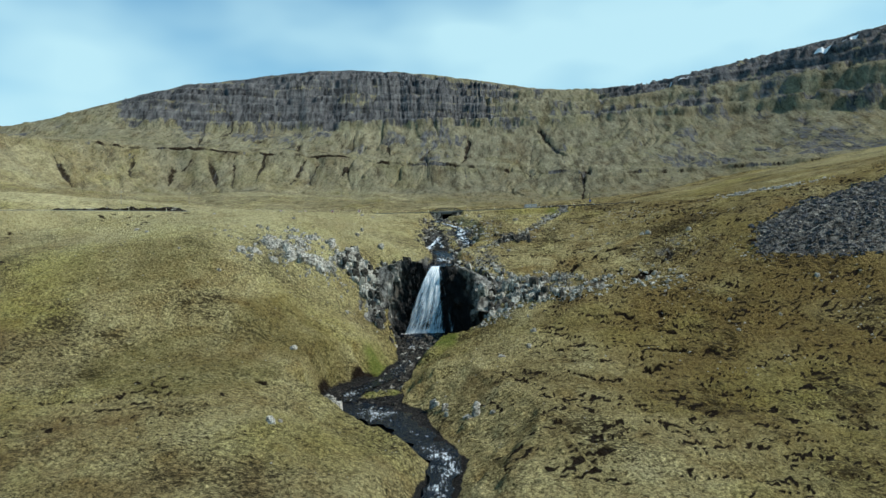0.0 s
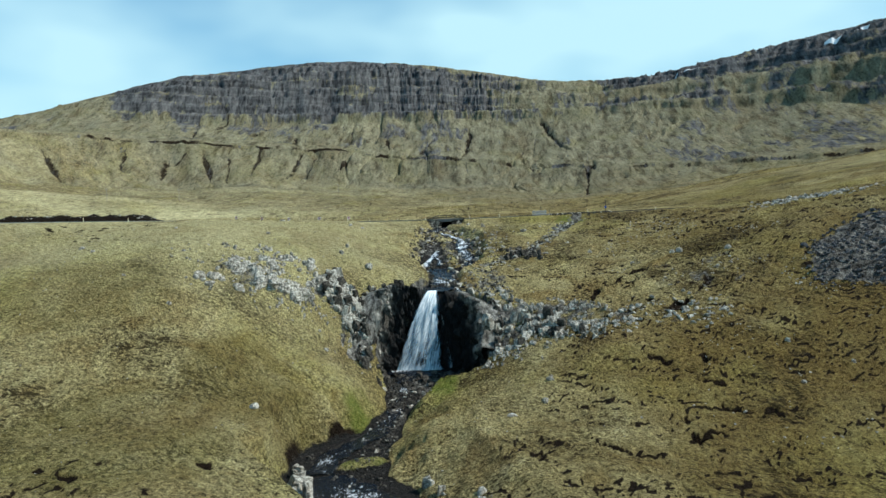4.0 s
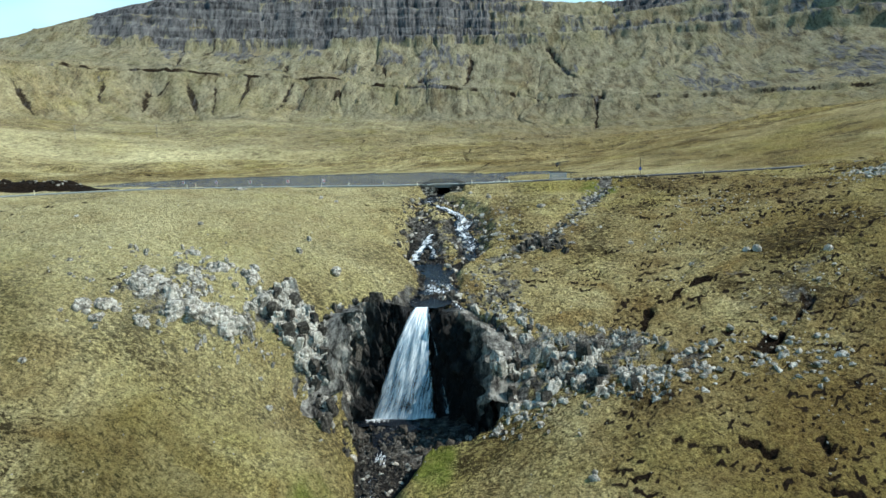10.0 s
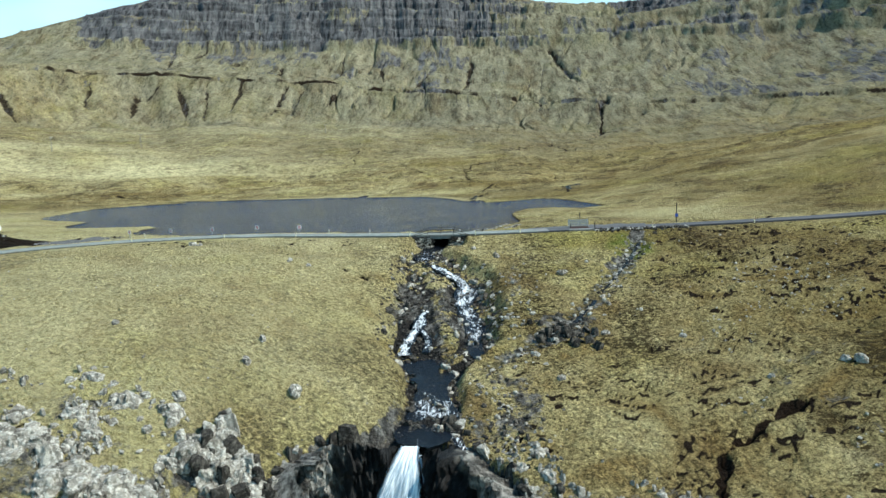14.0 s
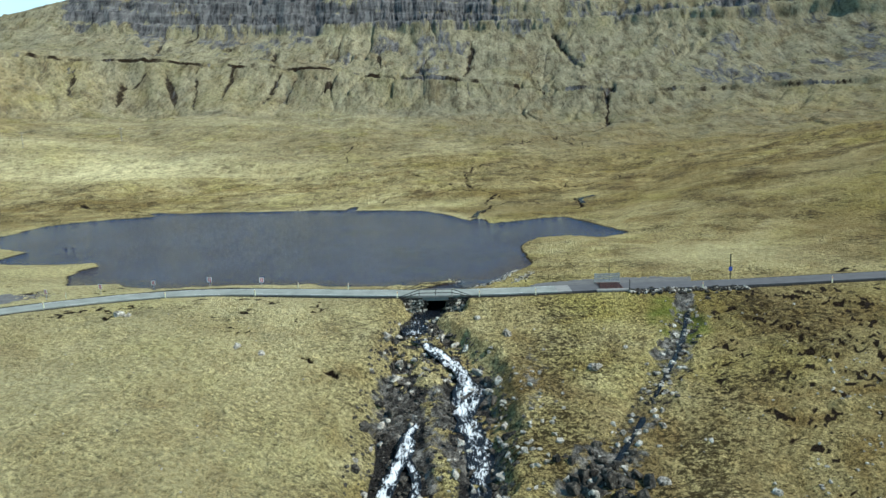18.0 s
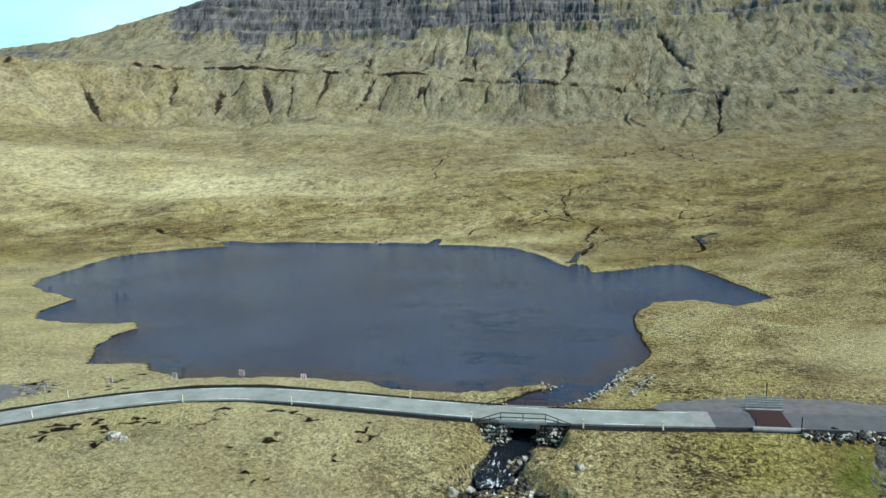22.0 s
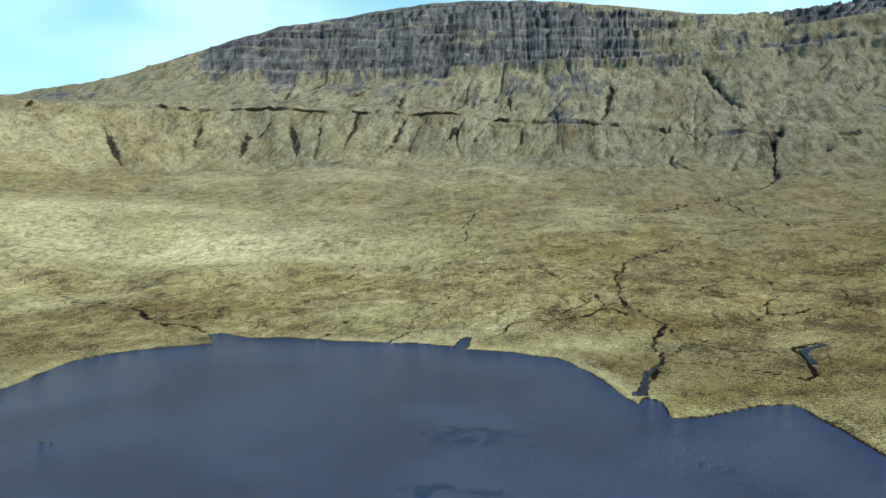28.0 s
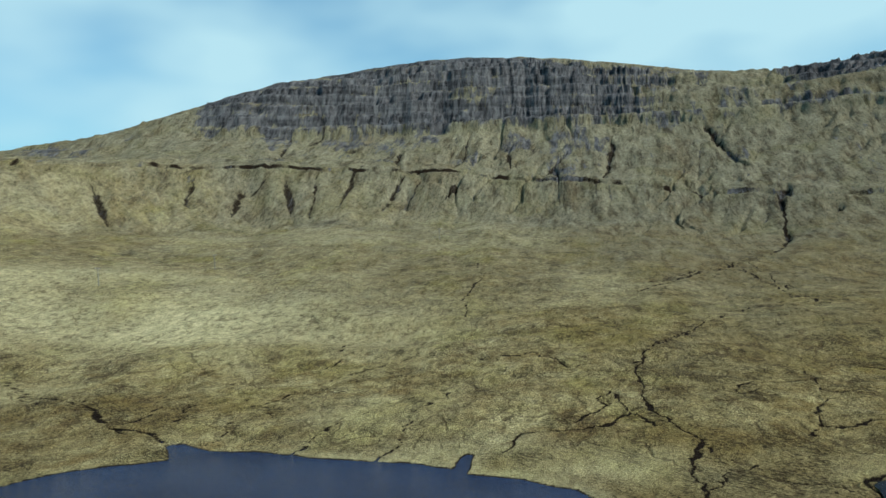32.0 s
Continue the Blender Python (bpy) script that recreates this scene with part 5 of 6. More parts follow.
for _ in range(170):
    u = rng.random() ** 0.8
    lay(band, PALE + SMALL, 24 + 26 * u + rng.gauss(0, 1.0), 126.5 + 3.5 * u + rng.gauss(0, 1.3 + 1.6 * u), rng.uniform(0.35, 1.3) * (1.25 - 0.5 * u), 0.35)
slope_stones = outcrop("loose brown stones on the slope above the falls", "stones", "loose_stones")
for _ in range(180):
    lay(slope_stones, SMALL + DARK + PALE[:2], 11 + rng.gauss(0, 2.6), 148 + rng.gauss(0, 5.0), rng.uniform(0.25, 0.9), 0.3)
for _ in range(90):
    lay(slope_stones, SMALL + PALE[:3], 13 + rng.gauss(0, 2.4), 172 + rng.gauss(0, 7.0), rng.uniform(0.25, 0.9), 0.3)

# bouldery bed of the cascade
cascade_rocks = outcrop("dark wet boulders in the bed of the cascade", "boulders", "cascade_boulders")
for _ in range(290):
    y = rng.uniform(145, 199)
    mid_x = np.interp(y, [141, 146, 150.5, 157, 164, 173, 183, 191.5, 197, 203], [3.0, 3.4, 3.8, 3.0, 3.8, 3.6, 3.4, 1.5, 0.4, 2.4])
    half = np.interp(y, [141, 146, 150.5, 157, 164, 173, 183, 191.5, 197, 203], [4.5, 3.4, 2.4, 2.6, 6.6, 7.0, 6.4, 4.6, 2.4, 1.8])
    x = mid_x + half * rng.uniform(-1.15, 1.15)
    near_edge = abs(x - mid_x) / half
    lay(cascade_rocks, DARK if rng.random() < 0.55 else PALE[:4], x, y, rng.uniform(0.5, 1.5) * (0.75 + 0.5 * near_edge), 0.34)
side_rocks = outcrop("grey boulders along a narrow side stream", "boulders", "side_stream_boulders")
SIDE = np.array(SIDE_STREAM)
for _ in range(200):
    y = rng.uniform(158, 199)
    x = np.interp(y, SIDE[::-1, 1], SIDE[::-1, 0]) + rng.gauss(0, 1.3)
    lay(side_rocks, DARK[:4] + PALE[:4] + SMALL[:3], x + rng.gauss(0, 0.5), y, rng.uniform(0.3, 1.0), 0.36)
for _ in range(60):
    lay(side_rocks, CRAG[:2] + DARK[:6] + COLUMN[:3], 19.5 + rng.gauss(0, 2.4), 165 + rng.gauss(0, 1.8), rng.uniform(0.6, 1.8), 0.42)
gorge_rocks = outcrop("dark cobbles and boulders in the gorge below the falls", "boulders", "gorge_boulders")
LOW = np.array(LOWER_STREAM)
for _ in range(290):
    y = 96 + 40 * rng.random() ** 0.8
    x = np.interp(y, LOW[::-1, 1], LOW[::-1, 0]) + rng.uniform(-1.05, 1.05) * np.interp(y, LOW[::-1, 1], LOW[::-1, 3])
    lay(gorge_rocks, SMALL_DARK + DARK if rng.random() < 0.75 else SMALL + PALE[:2], x, y, rng.uniform(0.3, 1.1), 0.3)
bank_rock = outcrop("grey rock face on the bank of the pool")
for x, y, s in ((-13.4, 100.2, 2.2), (-12.8, 98.0, 2.4), (-11.8, 96.4, 2.2), (-10.4, 95.0, 1.9), (-13.8, 102.4, 1.8), (-9.2, 94.4, 1.3), (3.4, 96.8, 1.5), (5.2, 93.0, 1.3), (8.6, 88.6, 1.6), (9.4, 90.2, 1.2)):
    for _ in range(3):
        lay(bank_rock, TALL + PALE[:3], x + rng.gauss(0, 0.5), y + rng.gauss(0, 0.5), s * rng.uniform(0.6, 1.0), 0.4, 15)

# single stones scattered in the grass, each a thing of its own
for x, y, s in ((19.6, 114.4, 1.1), (-35.0, 116.0, 0.8), (-18.9, 103.1, 1.1), (-15.9, 128.6, 0.6), (-14.5, 126.6, 0.9), (13.7, 106.2, 1.1), (18.3, 109.3, 1.2), (47.6, 151.8, 1.0), (48.6, 127.3, 1.4),
                (48.6, 150.8, 1.4), (-15.3, 153.5, 1.1), (-15.7, 148.8, 1.5), (-10.2, 147.0, 1.7), (18.1, 155.4, 1.3), (33.6, 162.1, 1.1), (9.6, 180.8, 1.0), (-19.8, 183.6, 1.0), (-38.9, 193.5, 1.6),
                (12.1, 190.6, 1.3), (21.6, 181.5, 1.4), (-16.8, 183.0, 0.9), (-37.4, 193.0, 1.2), (19.8, 115.2, 0.7), (-13.6, 71.8, 1.2), (-12.8, 72.6, 0.8), (11.5, 87.0, 0.9), (54, 118, 1.0), (60, 112, 0.9),
                (52, 109, 0.8), (40, 152, 0.9), (56, 146, 1.2), (-44, 121, 0.8), (-40, 134, 0.9), (-60, 138, 1.4), (-57, 136, 1.1), (-30, 150, 0.8), (26, 186, 0.9), (8.5, 196.5, 1.1), (-48, 150, 0.7), (70, 120, 1.0)):
    tagged(lay(None, CRAG, x, y, s, 0.34, 20, name="boulder"), "pale lichen-spotted boulder lying in the grass", "boulder", "boulders in the grass")
for x, y, s in ((-86.9, 262.5, 1.6), (-85.2, 262.8, 1.0), (-46, 218.5, 0.7), (-58.3, 219.6, 0.9), (-13.4, 213.2, 1.0), (-3.4, 216.3, 0.6), (-109, 269.5, 1.0)):
    tagged(lay(None, DARK, x, y, s, 0.42, 15, z=0.02, name="lake_rock"), "dark wet rock standing out of the lake", "rock", "rocks in the lake")


def heap(name, meshes, spots, material, label, category):
    """Many small stones joined into one mesh, for what nobody could count."""
    verts, faces, base = [], [], 0
    for x, y, s in spots:
        me = rng.choice(meshes)
        co = np.array([v.co for v in me.vertices]) @ np.array((Euler((rng.uniform(-0.5, 0.5), rng.uniform(-0.5, 0.5), rng.uniform(0, 6.28))).to_matrix() @ Matrix.Diagonal((s, s * rng.uniform(0.7, 1.1), s)))).T
        verts.append(co + (x, y, height(x, y) + 0.06 * s))
        faces += [tuple(i + base for i in p.vertices) for p in me.polygons]
        base += len(co)
    me = bpy.data.meshes.new(name)
    me.from_pydata(np.concatenate(verts), [], faces)
    me.materials.append(material)
    return tagged(new(name, me), label, category, kind="stuff")


SCREE_ROCK = rock_material("scree_rock", (0.014, 0.014, 0.016), (0.045, 0.046, 0.050), (0.110, 0.112, 0.118), (0.18, 0.18, 0.185))
spots = []
while len(spots) < 2600:
    x, y = rng.uniform(61, 118), rng.uniform(118, 162)
    if inside(np.array([x]), np.array([y]), SCREE)[0]:
        spots.append((x, y, rng.uniform(0.35, 1.0) * (1.6 if rng.random() < 0.12 else 1.0)))
heap("scree", SMALL, spots, SCREE_ROCK, "slate-grey scree of broken blocks on the hillside", "scree")
spots = []
for _ in range(2600):
    x, y = 60 + rng.gauss(0, 20), 148 + rng.gauss(0, 24)
    clump = float(fbm(np.array([x / 9]), np.array([y / 7]), 3, 120)[0])
    if 26 < x < 110 and 95 < y < 200 and clump > 0.12:
        spots.append((x, y, rng.uniform(0.15, 0.35) + 0.9 * clump * rng.random()))
spots += [(86 + rng.gauss(0, 6), 178 + rng.gauss(0, 3), rng.uniform(0.4, 1.4)) for _ in range(250)]
heap("hillside_stones", SMALL, spots, PALE_ROCK, "grey stones strewn over the heathery hillside", "stones")
spots = []
for _ in range(1500):
    y = rng.uniform(143, 200)
    k = [141, 146, 150.5, 157, 164, 173, 183, 191.5, 197, 203]
    spots.append((np.interp(y, k, [3.0, 3.4, 3.8, 3.0, 3.8, 3.6, 3.4, 1.5, 0.4, 2.4]) + rng.uniform(-1.2, 1.2) * np.interp(y, k, [4.5, 3.4, 2.4, 2.6, 6.8, 7.2, 6.6, 4.8, 2.4, 1.8]), y, rng.uniform(0.2, 0.7)))
for _ in range(1400):
    y = rng.uniform(92, 139)
    spots.append((np.interp(y, LOW[::-1, 1], LOW[::-1, 0]) + rng.uniform(-1.1, 1.1) * np.interp(y, LOW[::-1, 1], LOW[::-1, 3]), y, rng.uniform(0.15, 0.5)))
heap("stream_cobbles", SMALL_DARK, spots, DARK_ROCK, "dark wet cobbles filling the stream bed", "cobbles")
spots = []
while len(spots) < 900:
    u, w = rng.random(), rng.gauss(0, 1)
    x, y = 10.5 + 20 * u + 0.5 * w, 134.4 - 5.4 * u + 4.4 * w * (1 - 0.5 * u)
    if float(fbm(np.array([x / 2.6]), np.array([y / 2.0]), 3, 130)[0]) > 0.06:
        spots.append((x, y, rng.uniform(0.2, 0.65)))
heap("crag_rubble", TALL, spots, PALE_ROCK, "small upright pale stones crowding the broken crag", "stones")
spots = []
while len(spots) < 380:
    x, y = -24 + rng.gauss(0, 6.0), 133 + rng.gauss(0, 3.4)
    if float(fbm(np.array([x / 3.0]), np.array([y / 2.4]), 3, 131)[0]) > 0.08:
        spots.append((x, y, rng.uniform(0.2, 0.75)))
heap("crag_stones", TALL + SMALL, spots, PALE_ROCK, "small pale stones between the crags", "stones")
ends = outcrop("dark blocks fallen at the foot of the cliff")
for _ in range(190):
    sx, sy, w = rng.choice(((10.6, 130.2, 1.6), (-8.8, 130.4, 1.5), (11.4, 133.5, 1.3), (9.6, 131.4, 1.2), (6.4, 128.4, 1.2), (11.0, 132.0, 0.9), (10.4, 134.6, 0.9)))
    lay(ends, COLUMN + DARK[:3] + CRAG[:4], sx + rng.gauss(0, w), sy + rng.gauss(0, w), rng.uniform(0.5, 1.9), 0.36, 30, stretch=1.2)
spots = [(rng.uniform(-70, 26), rng.uniform(62, 196), rng.uniform(0.10, 0.32)) for _ in range(600)]
heap("field_stones", SMALL, spots, PALE_ROCK, "small pale stones scattered through the grass", "stones")


# ---- cliff round the falls ----
def cliff_wall():
    cols, rows = 230, 90
    theta = np.linspace(radians(198), radians(-16), cols)
    v = np.linspace(0, 1, rows)
    cx, cy = 1.2, 133.0
    top = np.array([height(cx + 12.9 * math.cos(a), cy + 12.7 * math.sin(a)) for a in theta])
    pad = np.pad(top, 4, mode="edge")
    top = np.convolve(pad, np.ones(9) / 9, mode="valid") + 0.1
    foot = np.full(cols, -28.2)
    vv, aa = np.meshgrid(v, theta, indexing="ij")
    z = foot + (top - foot) * vv
    block = fbm(aa * 5.5, z * 0.30, 4, 11) + 0.5 * ridged(aa * 9, z * 0.12, 3, 13)
    slot = ridged(aa * 14 + 0.3 * fbm(aa * 4, z * 0.2, 2, 15), z * 0.06, 2, 17)
    radius = 9.0 + 1.7 * vv + 0.9 * np.sin(vv * math.pi) * smooth01(np.cos(aa), 0.2, -0.6) - 2.1 * block + 0.7 * smooth01(slot, 0.85, 1.0)
    radius = radius + 0.75 * fbm(aa * 22, z * 0.9, 3, 19, 0.65) - 0.9 * ridged(aa * 20, z * 0.15, 2, 21)
    x, y = cx + radius * np.cos(aa), cy + radius * np.sin(aa)
    # cap rows that run back into the turf
    caps = []
    for k in (1.2, 2.6, 3.8):
        bx, by = cx + (11.0 + k) * np.cos(theta), cy + (10.8 + k) * np.sin(theta)
        caps.append((bx, by, np.array([height(a, b) for a, b in zip(bx, by)]) - 0.08 + 0.12 * (2.6 - k)))
    x = np.r_[x, [c[0] for c in caps]]
    y = np.r_[y, [c[1] for c in caps]]
    z = np.r_[z, [c[2] for c in caps]]
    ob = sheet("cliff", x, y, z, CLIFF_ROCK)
    ob.data.shade_flat()
    return tagged(ob, "black dripping basalt cliff curving round the waterfall", "cliff", kind="structure")


def cliff_material():
    """Basalt, lichen-grey on the dry shoulders, black where spray wets it and for the alcove's painted-in shade."""
    n = Nodes("cliff_rock")
    ribs = n.noise(0.9, 7, 0.72, n.scaled((1, 1, 0.28)))
    # wet rock, taken nearly black to hold the alcove's shade as well
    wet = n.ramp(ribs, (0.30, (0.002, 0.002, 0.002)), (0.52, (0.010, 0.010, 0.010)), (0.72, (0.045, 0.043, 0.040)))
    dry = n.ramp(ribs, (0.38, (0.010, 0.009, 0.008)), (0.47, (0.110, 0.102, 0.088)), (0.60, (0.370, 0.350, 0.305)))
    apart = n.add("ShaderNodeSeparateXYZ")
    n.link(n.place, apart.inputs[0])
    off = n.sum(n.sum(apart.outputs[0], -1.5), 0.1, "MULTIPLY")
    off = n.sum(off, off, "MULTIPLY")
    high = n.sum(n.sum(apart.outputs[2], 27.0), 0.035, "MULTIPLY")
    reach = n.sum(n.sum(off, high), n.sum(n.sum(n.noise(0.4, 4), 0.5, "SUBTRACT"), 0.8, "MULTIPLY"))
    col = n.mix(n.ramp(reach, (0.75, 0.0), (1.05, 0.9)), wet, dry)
    return n.done(col, 0.6, n.noise(1.4, 8, 0.74, n.scaled((1, 1, 0.4))), 0.6, 1.0, 0.2)


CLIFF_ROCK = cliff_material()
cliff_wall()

lip = outcrop("broken basalt blocks along the cliff top above the falls")
for _ in range(250):
    a = radians(rng.uniform(-20, 185))
    reach = rng.uniform(9.9, 12.6)
    x, y = 1.2 + reach * math.cos(a), 133.0 + reach * math.sin(a)
    if not -0.6 < x < 8.2 or y < 139:
        lay(lip, COLUMN + TALL[:4], x, y, rng.uniform(0.6, 2.1), 0.55, 30, z=height(x, y) if reach > 11 else max(height(x, y), -16.5) - rng.uniform(0, 1.5))

plunge_rocks = outcrop("black wet boulders round the plunge pool", "boulders", "plunge_pool_boulders")
for _ in range(170):
    a = rng.uniform(0, 2 * math.pi)
    x, y = 1.0 + 8.0 * rng.uniform(-1, 1), 133.2 + rng.gauss(0, 2.4)
    if y < 137.2 or not -6 < x < 4.5:
        lay(plunge_rocks, DARK + COLUMN[:3], x, y, rng.uniform(0.5, 1.5), 0.3, 35)


# ---- bridge, road furniture ----
def box(bm, x0, y0, z0, x1, y1, z1, bevel=0.0):
    got = bmesh.ops.create_cube(bm, size=1.0)["verts"]
    for v in got:
        v.co = Vector((x0 + (v.co.x + 0.5) * (x1 - x0), y0 + (v.co.y + 0.5) * (y1 - y0), z0 + (v.co.z + 0.5) * (z1 - z0)))
    if bevel:
        bmesh.ops.bevel(bm, geom=list({e for v in got for e in v.link_edges}), offset=bevel, segments=1, affect="EDGES")
    return bm


def bar(a, b, radius, sides=8):
    """A round bar between two places."""
    bm = bmesh.new()
    a, b = Vector(a), Vector(b)
    bmesh.ops.create_cone(bm, cap_ends=True, segments=sides, radius1=radius, radius2=radius, depth=(b - a).length)
    turn = (b - a).to_track_quat("Z", "Y").to_matrix().to_4x4()
    bmesh.ops.transform(bm, matrix=Matrix.Translation((a + b) / 2) @ turn, verts=bm.verts)
    return bm


def plain_material(name, colour, rough=0.6, metal=0.0, grain=9.0, wear=0.25):
    n = Nodes(name)
    dark = tuple(c * 0.45 for c in colour)
    col = n.mix(n.sum(n.ramp(n.noise(grain, 5, 0.65), (0.42, 0.0), (0.66, 1.0)), wear * 2, "MULTIPLY"), colour, dark)
    n.bsdf.inputs["Metallic"].default_value = metal
    return n.done(col, rough, n.noise(grain * 4, 3), 0.01, 0.4)


CONCRETE = plain_material("weathered_concrete", (0.20, 0.20, 0.185), 0.9, 0.0, 1.6)
STEEL = plain_material("dark_painted_steel", (0.030, 0.028, 0.026), 0.5, 0.3)
GALVANISED = plain_material("galvanised_steel", (0.42, 0.43, 0.43), 0.45, 0.8)
RUST = plain_material("rusty_bars", (0.120, 0.052, 0.038), 0.75, 0.3)
WHITE = plain_material("white_paint", (0.78, 0.78, 0.75), 0.6, 0.0, 6, 0.15)
RED = plain_material("red_paint", (0.50, 0.02, 0.03), 0.5)
PIT_SHADE = plain_material("pit_shade", (0.02, 0.02, 0.025), 0.5)
BLUE = plain_material("blue_paint", (0.03, 0.08, 0.40), 0.5)
POST_PAINT = plain_material("pale_post_paint", (0.68, 0.66, 0.44), 0.7, 0.0, 5, 0.3)
TIMBER = plain_material("grey_timber", (0.26, 0.245, 0.22), 0.85, 0.0, 2.2)
DARK_ASPHALT = plain_material("dark_asphalt", (0.068, 0.068, 0.070), 0.9, 0.0, 0.7)
SNOW = plain_material("old_snow", (0.80, 0.82, 0.84), 0.7, 0.0, 0.2, 0.06)
LINE_PAINT = plain_material("worn_line_paint", (0.50, 0.52, 0.50), 0.7, 0.0, 3.0, 0.4)

bridge = tagged(new("bridge"), "small concrete slab bridge with rubble abutments over the stream", "bridge")
part("deck", box(bmesh.new(), 0.75, 202.75, 0.06, 4.45, 207.05, 0.56, 0.04), CONCRETE, bridge, "pale concrete slab")
part("kerb", box(bmesh.new(), 0.1, 202.62, 0.56, 5.1, 203.0, 0.86, 0.04), CONCRETE, bridge)
part("kerb", box(bmesh.new(), 0.1, 206.85, 0.56, 5.1, 207.2, 0.86, 0.04), CONCRETE, bridge)
for x0, x1 in ((-0.2, 1.15), (4.05, 5.4)):
    part("abutment", box(bmesh.new(), x0, 203.15, -2.4, x1, 207.0, 0.55, 0.05), DARK_ROCK, bridge, "dark stone abutment")
for x0, x1 in ((-2.7, 1.1), (4.1, 7.6)):
    wall = part("wing_wall", box(bmesh.new(), x0, 202.95, -2.2, x1, 203.3, 0.42, 0.05), DARK_ROCK, bridge, "rubble stone wing wall")
    for row in range(5):
        at = x0 + 0.15 + 0.1 * (row % 2)
        while at < x1 - 0.1:
            w = rng.uniform(0.35, 0.7)
            zz = -1.75 + row * 0.46
            if zz > height(at, 202.4) - 0.5:
                ob = new("stone", rng.choice(PALE[:4] + DARK[:3]))
                ob.matrix_world = pose(at + w / 2, 202.92 - 0.05 * rng.random(), zz, rng.uniform(-8, 8), rng.uniform(-8, 8), rng.uniform(-10, 10)) @ Matrix.Diagonal((w * 1.25, 0.5, 0.62, 1))
                ob.parent = wall
            at += w
for y, metal, label in ((202.78, STEEL, "dark steel railing"), (207.02, STEEL, "dark steel railing")):
    rail = new("railing")
    rail.parent = bridge
    tagged(rail, label)
    for z, low in ((1.72, 0.72), (1.22, 0.55)):
        part("rail", bar((0.3, y, z), (5.0, y, z), 0.055), metal, rail)
        part("rail", bar((-2.5, y, low), (0.3, y, z), 0.055), metal, rail)
        part("rail", bar((5.0, y, z), (7.7, y, low), 0.055), metal, rail)
    for x in (-0.9, 0.3, 2.65, 5.0, 6.3):
        part("post", bar((x, y, 0.3), (x, y, 1.72 if 0.2 < x < 5.1 else 1.2), 0.045), metal, rail)

# road markings and the darker, newer surface past the bridge
def dash(i0, i1, offset):
    return part("edge_line", ribbon(CURVE[i0:i1], offset - 0.07, offset + 0.07, 0.006, 0.02), LINE_PAINT, road, "worn white edge line")


start = int(np.argmin(np.abs(CURVE[:, 0] + 52)))
stop = int(np.argmin(np.abs(CURVE[:, 0] - 62)))
for i in range(start, stop, 9):
    dash(i, i + 6, -1.72)
    dash(i + 3, i + 8, 1.72)
a, b = int(np.argmin(np.abs(CURVE[:, 0] - 21.6))), len(CURVE) - 1
tagged(part("resurfaced_road", ribbon(CURVE[a:b], -2.0, 2.0, 0.012, 0.2), DARK_ASPHALT), "darker grey resurfaced stretch of road", "road", kind="structure")
tagged(part("concrete_strip", ribbon(CURVE[a - 2:a + 1], -1.98, 1.98, 0.016, 0.2), CONCRETE), "pale concrete strip across the road", "road strip", kind="structure")


def flat_patch(name, cx, cy, rx, ry, material, label, turn=0.0, lift=0.04):
    """A gravelled flat with a ragged edge, laid on the ground."""
    a, k = np.meshgrid(np.linspace(0, 2 * math.pi, 73), np.linspace(0, 1, 14))
    wob = 1 + 0.14 * fbm(np.cos(a) * 1.6 + cx, np.sin(a) * 1.6, 3, 5)
    u, v = rx * k * wob * np.cos(a), ry * k * wob * np.sin(a)
    x, y = cx + u * math.cos(turn) - v * math.sin(turn), cy + u * math.sin(turn) + v * math.cos(turn)
    z = np.array([[height(p, q) for p, q in zip(r1, r2)] for r1, r2 in zip(x, y)]) + lift - 0.12 * k**6
    return tagged(sheet(name, x, y, z, material), label, "gravel", kind="structure")


GRAVEL = plain_material("grey_gravel", (0.098, 0.095, 0.090), 0.95, 0.0, 1.1, 0.3)
flat_patch("lay_by", -62.0, 201.0, 9.0, 4.2, GRAVEL, "grey gravel lay-by beside the road", radians(48))
flat_patch("verge", 29.0, 209.0, 15.0, 3.4, GRAVEL, "grey gravel verge round the cattle grid", 0.02)

# cattle grid
grid = tagged(new("cattle_grid"), "rust-brown cattle grid set across the road with concrete edges", "cattle grid")
gz0 = 1.03
# solid black block stands for the shade in the pit under the bars
part("pit", box(bmesh.new(), 26.2, 203.2, gz0 - 0.4, 29.6, 207.7, gz0 + 0.02), PIT_SHADE, grid, "black block in place of the shaded pit")
for k in range(20):
    part("bar", bar((26.35 + k * 0.163, 203.3, gz0 + 0.07), (26.35 + k * 0.163, 207.6, gz0 + 0.07), 0.045, 6), RUST, grid)
part("beam", bar((25.6, 202.85, gz0 - 0.05), (30.4, 202.85, gz0 - 0.05), 0.28, 14), CONCRETE, grid, "rounded concrete beam")
part("beam", box(bmesh.new(), 26.0, 207.7, gz0 - 0.3, 29.9, 208.0, gz0 + 0.12, 0.03), CONCRETE, grid)
for x, y, h in ((25.9, 203.0, 1.1), (30.2, 203.0, 1.4)):
    part("post", bar((x, y, gz0 - 0.3), (x, y, gz0 + h), 0.06), STEEL, grid)
panel = tagged(new("barrier_panel"), "pale slatted metal barrier panel beside the cattle grid", "barrier")
pz = height(28.0, 208.7)
for k in range(5):
    part("slat", box(bmesh.new(), 26.2, 208.62, pz + 0.10 + k * 0.27, 30.0, 208.68, pz + 0.29 + k * 0.27, 0.01), GALVANISED, panel)
for x in (26.4, 28.1, 29.8):
    part("post", bar((x, 208.74, pz - 0.2), (x, 208.74, pz + 1.5), 0.05), GALVANISED, panel)
